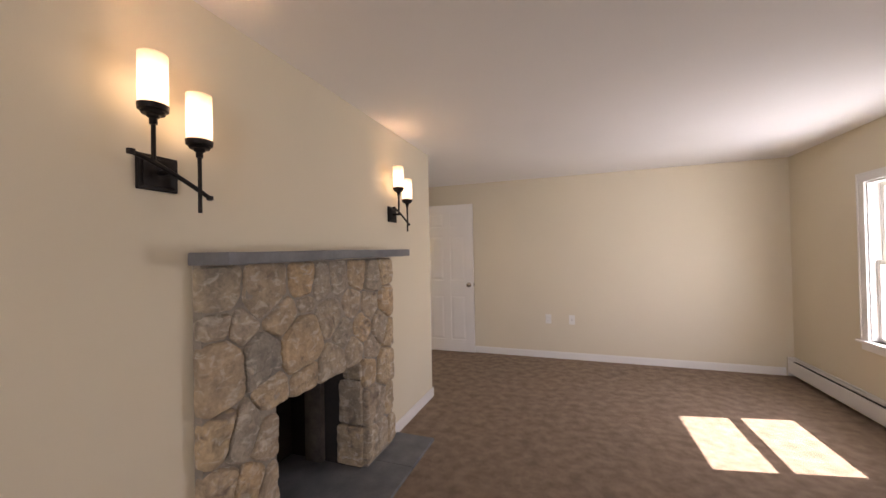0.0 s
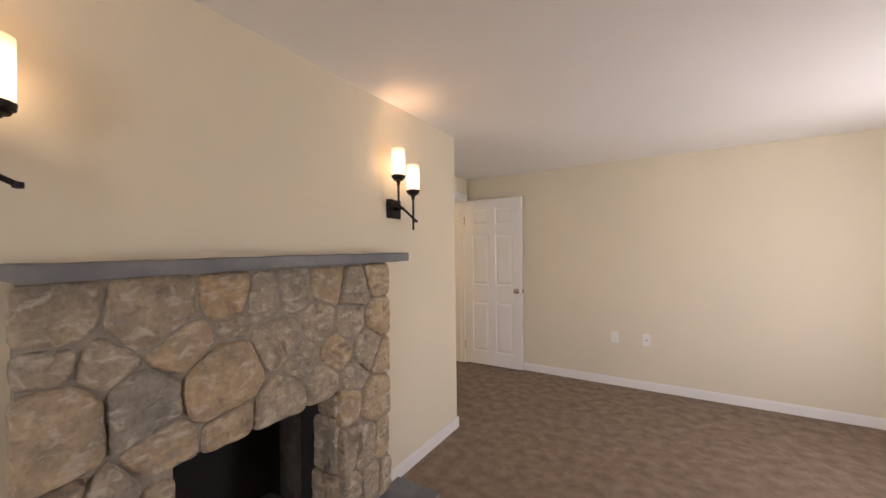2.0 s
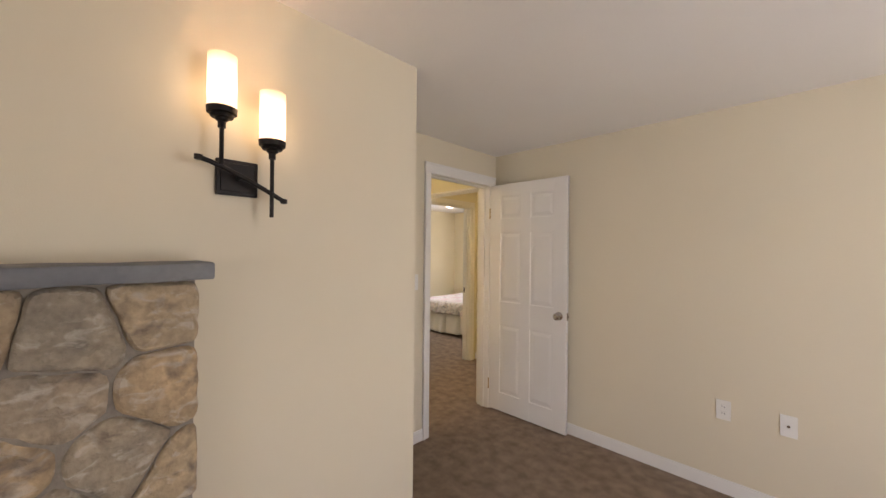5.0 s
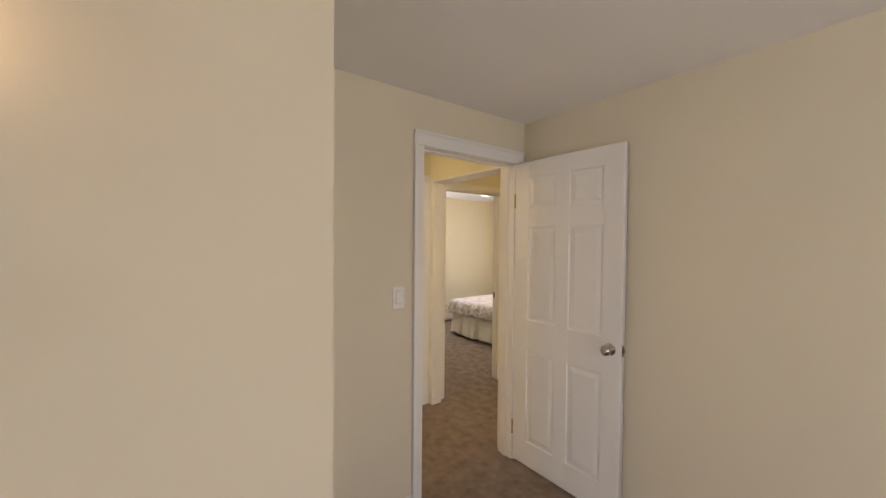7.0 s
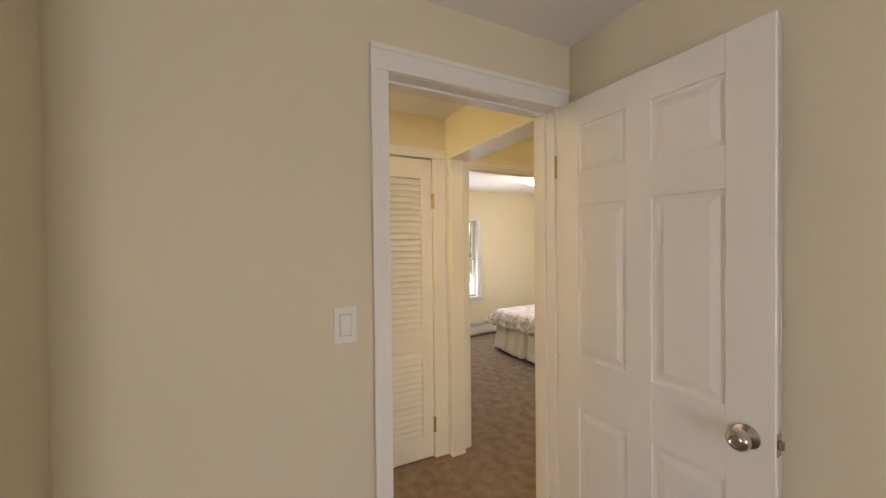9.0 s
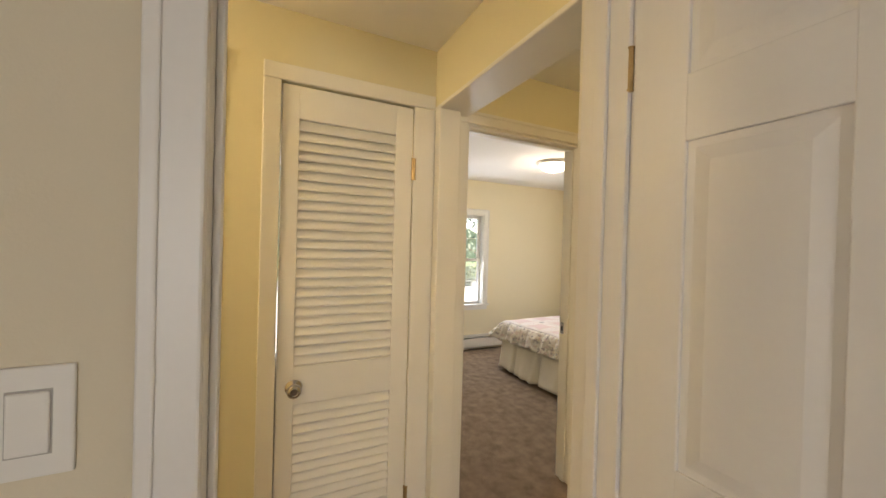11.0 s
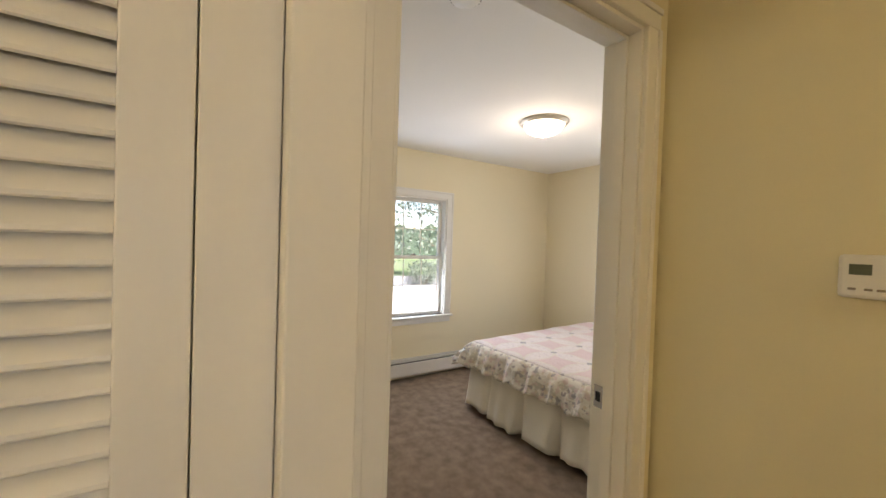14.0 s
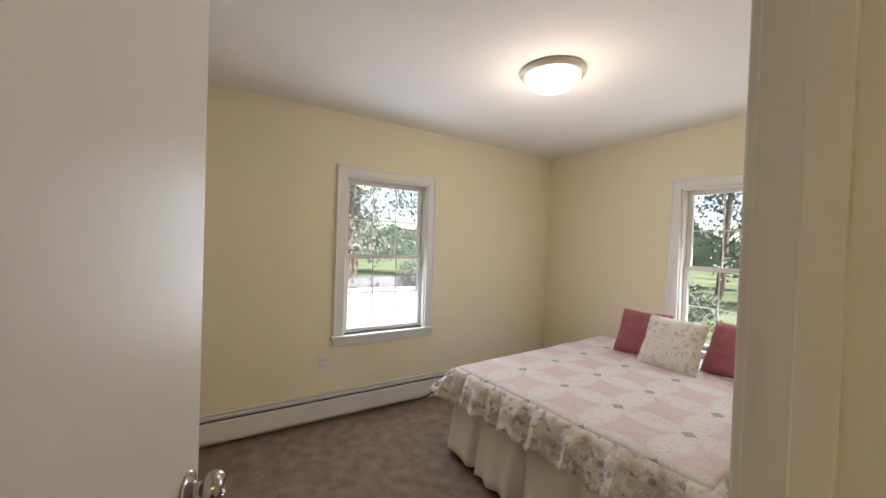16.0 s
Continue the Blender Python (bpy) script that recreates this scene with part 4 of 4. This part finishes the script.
BW, BL, BTOP = 1.40, 1.68, 0.565
bed = thing("bed", (-3.655, 9.135, 0), 3.5, "made double bed with cream pleated skirt against the yellow wall", "bed")
bm = bmesh.new()
box(bm, 0.02, 0.02, 0.10, BW - 0.02, BL - 0.02, 0.33, 0.02)
part("box_spring", bm, MATTRESS, bed)
bm = bmesh.new()
box(bm, 0.0, 0.0, 0.332, BW, BL, BTOP - 0.01, 0.05)
part("mattress", bm, MATTRESS, bed, smooth=True)
for x in (0.10, BW - 0.10):
    for y in (0.12, BL - 0.12):
        bm = bmesh.new()
        box(bm, x - 0.025, y - 0.025, 0, x + 0.025, y + 0.025, 0.0995)
        part("leg", bm, IRON, bed)


def skirt_point(s):
    """A place on the skirt's line and its outward way: down one side, along the foot, up the other."""
    if s < BL:
        return Vector((0, BL - s, 0)), Vector((-1, 0, 0))
    if s < BL + BW:
        return Vector((s - BL, 0, 0)), Vector((0, -1, 0))
    return Vector((BW, s - BL - BW, 0)), Vector((1, 0, 0))


bm = bmesh.new()
rng = random.Random(11)
total, rows = 2 * BL + BW, 9
pleats = [0.10 + 0.31 * k + rng.uniform(-0.05, 0.05) for k in range(18)]
cols = int(total / 0.014)
grid = []
for k in range(cols + 1):
    s = min(total - 1e-6, total * k / cols)
    at, out = skirt_point(s)
    near = min(abs(s - p) for p in pleats)
    col = []
    for r in range(rows + 1):
        f = r / rows
        flare = 0.014 + 0.062 * f
        fold = -0.080 * math.exp(-(near / 0.026) ** 2) * (0.2 + 0.8 * f) + 0.014 * f * math.sin(s * 31 + 2 * math.sin(s * 9))
        hem = 0.030 + 0.040 * (1 - math.exp(-(near / 0.04) ** 2)) * (0.5 + 0.5 * math.sin(s * 5))
        col.append(bm.verts.new(at + out * (flare + fold) + Vector((0, 0, 0.36 - f * (0.36 - hem)))))
    grid.append(col)
for a, b in zip(grid, grid[1:]):
    for r in range(rows):
        bm.faces.new((a[r], b[r], b[r + 1], a[r + 1]))
skirt = part("bed_skirt", bm, SKIRT, bed, "cream pleated bed skirt", smooth=True)
skirt.modifiers.new("thickness", "SOLIDIFY").thickness = 0.002

quilt = thing("quilt", (-3.655, 9.135, BTOP), 3.5, "pink and cream ring-pattern quilt with flowered border over the bed", "quilt")


def quilt_part(name, inside, mat, label):
    bm = bmesh.new()
    step, drop = 0.02, 0.20
    nx, ny = int((BW + 2 * drop) / step), int((BL + drop) / step)
    made = {}

    def vertex(i, j):
        if (i, j) in made:
            return made[i, j]
        x, y = -drop + i * step, -drop + j * step
        cx, cy = min(max(x, 0.0), BW), min(max(y, 0.0), BL)
        du, dv = x - cx, y - cy
        d = math.hypot(du, dv)
        if d < 1e-6:
            z = 0.008 + 0.006 * noise.noise(Vector((x * 5, y * 5, 0))) + 0.003 * noise.noise(Vector((x * 17, y * 17, 3)))
            edge = min(cx, BW - cx, cy)
            z -= 0.018 * math.exp(-edge / 0.03)
            made[i, j] = bm.verts.new((x, y, z))
            return made[i, j]
        out = Vector((du / d, dv / d, 0))
        along = cx + cy + 2.2 * math.atan2(dv, du)
        ruffle = (0.017 * math.sin(along * 29 + 1.5 * math.sin(along * 7)) + 0.012 * math.sin(along * 61 + 1) + 0.018 * noise.noise(Vector((along * 9, d * 16, 2)))) * min(1, d / 0.08)
        reach = 0.028 * (1 - math.exp(-d / 0.02)) + (0.62 if du and dv else 0.30) * d + ruffle
        fall = d * (0.86 if du and dv else 0.90) + (0.014 * math.sin(along * 33 + 0.8)) * (d / drop) + 0.030 * noise.noise(Vector((along * 6, 0, 7))) * (d / drop)
        made[i, j] = bm.verts.new(Vector((cx, cy, -0.010 - fall)) + out * reach)
        return made[i, j]

    for i in range(nx):
        for j in range(ny):
            x, y = -drop + (i + 0.5) * step, -drop + (j + 0.5) * step
            if math.hypot(min(x, 0) + max(x - BW, 0), min(y, 0)) > drop:
                continue
            top = 0 < x < BW and 0 < y
            if top == inside:
                bm.faces.new((vertex(i, j), vertex(i + 1, j), vertex(i + 1, j + 1), vertex(i, j + 1)))
    ob = part(name, bm, mat, quilt, label, smooth=True)
    ob.modifiers.new("thickness", "SOLIDIFY").thickness = 0.006


quilt_part("quilt_top", True, QUILT, "pink and cream interlocking ring patchwork")
quilt_part("border", False, PRINT, "ruffled flower-print border")


def pillow(at, lean, turn, size, mat, label, ruffled=False):
    ob = thing("pillow", at, turn, label, "pillow")
    bm = bmesh.new()
    n, h = 22, size / 2
    sides = {}
    for side in (1, -1):
        for i in range(n + 1):
            for j in range(n + 1):
                u, v = -1 + 2 * i / n, -1 + 2 * j / n
                key = (i, j, 0 if i in (0, n) or j in (0, n) else side)
                if key in sides:
                    continue
                puff = (1 - u ** 4) * (1 - v ** 4)
                pinch = 1 - 0.11 * (u * u + v * v - abs(u * v)) * 0.5 - 0.05 * (1 - abs(u)) * abs(v) - 0.05 * (1 - abs(v)) * abs(u)
                x, z = u * h * pinch, v * h * pinch
                wob = 0.012 * noise.noise(Vector((u * 2.6 + at[0] * 9, v * 2.2, side))) + 0.005 * noise.noise(Vector((u * 7 + at[0] * 5, v * 5, side)))
                if ruffled and key[2] == 0:
                    x *= 1.06 + 0.02 * math.sin(i * 2.1 + j * 2.6)
                    z *= 1.06 + 0.02 * math.cos(i * 2.3 + j * 1.9)
                sides[key] = bm.verts.new((x, side * (0.058 * math.sqrt(max(0, puff)) + wob * puff) if key[2] else 0.0, z + h * 0.97))
        for i in range(n):
            for j in range(n):
                q = []
                for a, b in ((i, j), (i + 1, j), (i + 1, j + 1), (i, j + 1)):
                    q.append(sides[a, b, 0 if a in (0, n) or b in (0, n) else side])
                bm.faces.new(q)
    ob.matrix_world = ob.matrix_world @ pose(0, 0, 0, -lean, 0, 0)
    part("cushion", bm, mat, ob, smooth=True)
    return ob


pillow((-3.21, 10.44, BTOP + 0.010), 30, 8, 0.37, ROSE, "dusty rose square pillow leaning behind the flowered pillow")
pillow((-2.65, 10.49, BTOP + 0.010), 30, -6, 0.38, ROSE, "dusty rose square pillow leaning at the head of the bed")
pillow((-2.965, 10.34, BTOP + 0.010), 32, 3, 0.37, PRINT_SMALL, "cream flower-sprigged pillow with a ruffled edge", True)

# ---- bathroom beyond the pine door ----
solid("wall_bath_west", [(BX0 - 0.18, 4.0, 0, BX0, 4.84, CH), (BX0 - 0.18, 5.16, 0, BX0, 5.33, CH), (BX0 - 0.18, 5.33, 0, BX0, 5.62, 0.95), (BX0 - 0.18, 5.33, 1.88, BX0, 5.62, CH), (BX0 - 0.18, 5.62, 0, BX0, 6.47, CH), (BX0 - 0.18, 4.84, 0, BX0, 5.16, 1.20), (BX0 - 0.18, 4.84, 1.62, BX0, 5.16, CH)], material("bath_paint", (0.62, 0.50, 0.42), rough=0.6, spread=0.02), "warm beige painted bathroom wall", "wall")
solid("wall_bath_sides", [(BX0, 6.43, 0, BX1, 6.55, CH), (BX0 - 0.18, 3.9, 0, BX1, 4.0, CH)], CREAM, "cream painted bathroom wall", "wall")
solid("floor_bath", [(BX0, 4.0, 0.0, BX1 + 0.02, 6.43, 0.010)], TILE, "beige tiled bathroom floor", "tile floor")
solid("trim_bath_rail", [(BX0, 4.0, 1.10, BX0 + 0.02, 5.25, 1.16)], TILE, "beige tile rail under the bathroom window", "trim")
bath_win = tagged(thing("window_4"), "small bathroom window with a dark wooden frame", "window", kind="structure")
bm = bmesh.new()
for b in ((4.82, 1.62, 5.18, 1.67), (4.82, 1.16, 5.18, 1.20), (4.82, 1.20, 4.85, 1.62), (5.15, 1.20, 5.18, 1.62), (4.85, 1.40, 5.15, 1.425)):
    box(bm, BX0 - 0.03, b[0], b[1], BX0 + 0.02, b[2], b[3], 0.002)
part("window_frame", bm, material("dark_stained_wood", (0.16, 0.075, 0.04), rough=0.4, spread=0.2, scale=9, fine=50), bath_win)
bm = bmesh.new()
box(bm, BX0 - 0.022, 4.85, 1.20, BX0 - 0.018, 5.15, 1.62)
part("pane", bm, GLASS, bath_win).visible_shadow = False
cab = tagged(thing("window_5"), "white sash window in an orange pine frame", "window", kind="structure")
bm = bmesh.new()
for b in ((5.26, 0.90, 5.335, 1.95), (5.615, 0.90, 5.69, 1.95), (5.335, 1.875, 5.615, 1.95), (5.24, 0.86, 5.71, 0.90), (5.26, 0.79, 5.69, 0.86)):
    box(bm, BX0, b[0], b[1], BX0 + 0.022, b[2], b[3], 0.003)
part("casing", bm, material("brown_stained_pine", (0.33, 0.125, 0.05), rough=0.4, spread=0.2, scale=9, fine=50), cab)
bm = bmesh.new()
for b in ((5.33, 0.95, 5.37, 1.88), (5.58, 0.95, 5.62, 1.88), (5.37, 0.95, 5.58, 0.99), (5.37, 1.84, 5.58, 1.88), (5.37, 1.40, 5.58, 1.44)):
    box(bm, BX0 - 0.07, b[0], b[1], BX0 - 0.03, b[2], b[3], 0.002)
part("sash_frame", bm, PLASTIC, cab)
bm = bmesh.new()
box(bm, BX0 - 0.055, 5.37, 0.99, BX0 - 0.052, 5.58, 1.84)
part("pane", bm, GLASS, cab).visible_shadow = False

toilet = thing("toilet", (-4.16, 5.30, 0.010), 0, "white ceramic toilet with a closed lid on the tiled floor", "toilet")


def oval(z, w, l, y):
    return [(w * math.cos(a) , y + (l if math.sin(a) < 0 else l * 0.8) * math.sin(a), z) for a in np.linspace(0, 2 * math.pi, 28, endpoint=False)]


def loft(rings):
    bm = bmesh.new()
    vs = [[bm.verts.new(p) for p in ring] for ring in rings]
    for a, b in zip(vs, vs[1:]):
        for k in range(len(a)):
            bm.faces.new((a[k], a[(k + 1) % len(a)], b[(k + 1) % len(a)], b[k]))
    bm.faces.new(vs[0]), bm.faces.new(vs[-1])
    return bm


part("bowl", loft([oval(0, 0.13, 0.20, 0.02), oval(0.03, 0.125, 0.19, 0.02), oval(0.12, 0.10, 0.15, 0.03), oval(0.22, 0.12, 0.17, 0.0), oval(0.33, 0.18, 0.24, -0.02), oval(0.385, 0.185, 0.25, -0.02)]), CERAMIC, toilet, smooth=True)
part("seat", loft([oval(0.388, 0.19, 0.255, -0.02), oval(0.392, 0.195, 0.26, -0.02), oval(0.402, 0.195, 0.26, -0.02), oval(0.405, 0.19, 0.255, -0.02)]), CERAMIC, toilet, smooth=True)
part("lid", loft([oval(0.408, 0.19, 0.255, -0.02), oval(0.412, 0.195, 0.26, -0.02), oval(0.424, 0.19, 0.255, -0.02), oval(0.430, 0.15, 0.21, -0.02)]), CERAMIC, toilet, smooth=True)
bm = bmesh.new()
box(bm, -0.22, 0.17, 0.36, 0.22, 0.36, 0.74, 0.02)
box(bm, -0.10, 0.10, 0.25, 0.10, 0.30, 0.38, 0.02)
tank = part("tank", bm, CERAMIC, toilet, smooth=True)
bm = bmesh.new()
box(bm, -0.23, 0.16, 0.742, 0.23, 0.37, 0.775, 0.008)
part("tank_lid", bm, CERAMIC, tank)

roll = thing("toilet_paper_holder", (BX0, 5.16, 0.66), 0, "white toilet roll on a nickel wall holder", "toilet paper")
for y in (-0.085, 0.085):
    bm = bmesh.new()
    rod(bm, (0, y, 0.02), (0.06, y, 0.02), 0.010)
    lathe(bm, [(0, 0), (0.022, 0), (0.02, 0.008), (0, 0.01)], 18, pose(0, y, 0.02, 0, 90, 0))
    part("bracket", bm, STEEL, roll, smooth=True)
bm = bmesh.new()
rod(bm, (0.06, -0.055, 0.02), (0.06, 0.055, 0.02), 0.045, 28)
box(bm, 0.102, -0.052, -0.06, 0.104, 0.052, 0.02)
part("paper_roll", bm, PLASTIC, roll, smooth=True)

track = thing("track_light", (-3.75, 5.0, CH), 0, "lit nickel track light with spot heads on the ceiling", "track light")
bm = bmesh.new()
rod(bm, (-0.5, -0.42, -0.12), (0.45, 0.42, -0.12), 0.006)
rod(bm, (-0.5, 0.28, -0.12), (0.45, -0.35, -0.12), 0.006)
for x, y in ((-0.3, -0.24), (0.25, 0.24)):
    rod(bm, (x, y, 0), (x, y, -0.12), 0.005)
part("rail", bm, STEEL, track, smooth=True)
for k, (x, y) in enumerate(((-0.45, -0.38), (-0.2, -0.16), (0.1, 0.1), (-0.25, 0.12))):
    bm = bmesh.new()
    rod(bm, (x, y, -0.12), (x, y, -0.21), 0.004)
    lathe(bm, [(0.008, -0.20), (0.014, -0.21), (0.030, -0.26), (0.027, -0.26), (0.010, -0.215)], 20, Matrix.Translation((x, y, 0)))
    head = part("spot_head", bm, STEEL, track, smooth=True)
    bm = bmesh.new()
    lathe(bm, [(0, -0.235), (0.016, -0.238), (0.020, -0.252), (0, -0.258)], 16, Matrix.Translation((x, y, 0)))
    part("bulb", bm, DOME_GLOW, head, smooth=True)
lamp("bath_bulb", "POINT", 4.0, (1.0, 0.91, 0.83), Matrix.Translation((-3.6, 5.0, CH - 0.32)), radius=0.08)

vent = thing("ceiling_vent", (-3.44, 5.79, CH), 0, "small dark round vent on the bathroom ceiling", "ceiling vent")
bm = bmesh.new()
lathe(bm, [(0.055, 0), (0.085, 0), (0.085, -0.006), (0.078, -0.012), (0.055, -0.012), (0.055, 0)], 32)
part("ring", bm, IRON, vent, smooth=True)
bm = bmesh.new()
lathe(bm, [(0, -0.002), (0.055, -0.002), (0.055, -0.005), (0, -0.006)], 28)
part("grille", bm, DARK, vent)

# ---- outdoors ----
GROUND = -0.75
GRASS = material("lawn", (0.17, 0.19, 0.12), rough=1.0, spread=0.3, scale=0.4, fine=30, bump=0.5, second=(0.07, 0.12, 0.035), spec=0.05)
DRIVE = material("pale_concrete", (0.52, 0.50, 0.47), rough=0.9, spread=0.08, scale=1.5, fine=40, bump=0.2)
BARK = material("grey_bark", (0.17, 0.13, 0.10), rough=0.95, spread=0.25, scale=6, fine=30, bump=0.8)
LEAF = material("green_leaves", (0.155, 0.18, 0.15), rough=0.6, spread=0.3, scale=1.2, fine=9, bump=0, second=(0.085, 0.12, 0.08))
bm = bmesh.new()
vs = [bm.verts.new(p) for p in ((-300, -300, GROUND), (300, -300, GROUND), (300, 300, GROUND), (-300, 300, GROUND))]
bm.faces.new(vs)
tagged(part("ground", bm, GRASS, kind="structure", label="mown green lawn round the house"), category="lawn")
solid("driveway", [(-17.0, -12, GROUND + 0.004, -6.2, 18, GROUND + 0.03)], DRIVE, "sunlit pale concrete driveway", "driveway")
solid("wall_garden", [(-17.6, -12, GROUND, -17.2, 18, GROUND + 0.45)], SLATE, "low grey stone garden wall beyond the driveway", "garden wall")


def tree(seed, height, spread):
    """A tapered trunk with limbs and a crown of many small leaves in clumps."""
    rng = random.Random(seed)
    ob = thing("tree", label="tall leafy green tree at the edge of the lawn", category="tree", group="trees round the garden")
    bm = bmesh.new()
    top = Vector((rng.uniform(-0.4, 0.4), rng.uniform(-0.4, 0.4), height * 0.85))
    rod(bm, (0, 0, 0), top, 0.20, 10, 0.05)
    tips = []
    for k in range(16):
        f = rng.uniform(0.12, 0.95)
        a, r = rng.uniform(0, 2 * math.pi), spread * rng.uniform(0.5, 1.0) * (1.15 - f * 0.7)
        base = top * f
        tip = base + Vector((math.cos(a) * r, math.sin(a) * r, rng.uniform(0.2, 1.2)))
        rod(bm, base, tip, 0.06 * (1.2 - f), 6, 0.012)
        tips += [tip, (tip + base) / 2]
    part("trunk", bm, BARK, ob, smooth=True)
    bm = bmesh.new()
    for tip in tips:
        for _ in range(80):
            c = tip + Vector((rng.gauss(0, 0.55), rng.gauss(0, 0.55), rng.gauss(0, 0.38)))
            m = Matrix.Translation(c) @ pose(0, 0, 0, rng.uniform(0, 180), rng.uniform(0, 180), rng.uniform(0, 360)) @ Matrix.Scale(rng.uniform(0.07, 0.15), 4)
            q = [bm.verts.new(m @ Vector(p)) for p in ((-1, 0, 0), (0, -0.55, 0.1), (1, 0, 0), (0, 0.55, 0.1))]
            bm.faces.new(q)
    part("crown", bm, LEAF, ob, kind="stuff")
    return ob


rng = random.Random(5)
kinds = [tree(1, 9.0, 2.6), tree(2, 11.0, 2.9), tree(3, 7.5, 2.4)]
spots = [(-19, 6), (-21, 9.5), (-18, 13), (-23, 15), (-20, 19), (-25, 8), (-19, 24), (-24, 25), (-22, 2), (-9.5, 29), (-5.5, 25), (-2, 28), (2, 24), (-13, 24), (-7.5, 33), (0, 34), (-15, 30), (-20, -2)]
for k, (x, y) in enumerate(spots):
    m = pose(x, y, GROUND, 0, 0, rng.uniform(0, 360))
    if k < 3:
        kinds[k].matrix_world = m
    else:
        copy_thing(kinds[k % 3], m @ Matrix.Scale(1.0, 4))


def shrub(seed):
    rng = random.Random(seed)
    ob = thing("shrub", label="rounded green garden shrub on the lawn", category="shrub", group="shrubs round the lawn")
    bm = bmesh.new()
    for _ in range(6):
        a = rng.uniform(0, 2 * math.pi)
        rod(bm, (0, 0, 0), (0.5 * math.cos(a), 0.5 * math.sin(a), rng.uniform(0.5, 1.0)), 0.02, 6, 0.006)
    part("stems", bm, BARK, ob)
    bm = bmesh.new()
    for _ in range(1500):
        d = Vector((rng.gauss(0, 1), rng.gauss(0, 1), rng.gauss(0, 1))).normalized() * rng.uniform(0.5, 1.0)
        c = Vector((d.x * 0.95, d.y * 0.95, 0.75 + d.z * 0.7)) * rng.uniform(0.85, 1.05)
        m = Matrix.Translation(c) @ pose(0, 0, 0, rng.uniform(0, 180), rng.uniform(0, 180), rng.uniform(0, 360)) @ Matrix.Scale(rng.uniform(0.03, 0.07), 4)
        bm.faces.new([bm.verts.new(m @ Vector(p)) for p in ((-1, 0, 0), (0, -0.55, 0.1), (1, 0, 0), (0, 0.55, 0.1))])
    part("leaves", bm, LEAF, ob, kind="stuff")
    return ob


first = shrub(8)
first.matrix_world = pose(-2.0, 17.5, GROUND)
for x, y, a in ((-4.2, 18.5, 40), (-6.0, 17.2, 90), (-0.2, 19.0, 200), (-3.0, 20.2, 130), (-7.8, 19.0, 10), (1.6, 17.8, 300), (-17.2, 11.0, 50), (-17.0, 16.0, 10), (-17.4, 20.5, 10)):
    copy_thing(first, pose(x, y, GROUND, 0, 0, a))
WOODS = material("far_woods", (0.085, 0.12, 0.085), rough=1.0, spread=0.4, scale=0.5, fine=2.5, bump=0, second=(0.045, 0.065, 0.045), spec=0.0)
bm = bmesh.new()
rng = random.Random(9)
prev = None
for k in range(121):
    a = math.radians(60 + 200 * k / 120)
    h = 4.2 + 2.0 * noise.noise(Vector((k * 0.35, 0, 0))) + rng.uniform(-0.6, 0.6)
    p = Vector((52 * math.cos(a), 8 + 52 * math.sin(a), GROUND))
    col = [bm.verts.new(p), bm.verts.new(p + Vector((0, 0, h)))]
    if prev:
        bm.faces.new((prev[0], col[0], col[1], prev[1]))
    prev = col
tagged(part("backdrop", bm, WOODS, kind="structure", label="distant line of green woods"), category="woods")
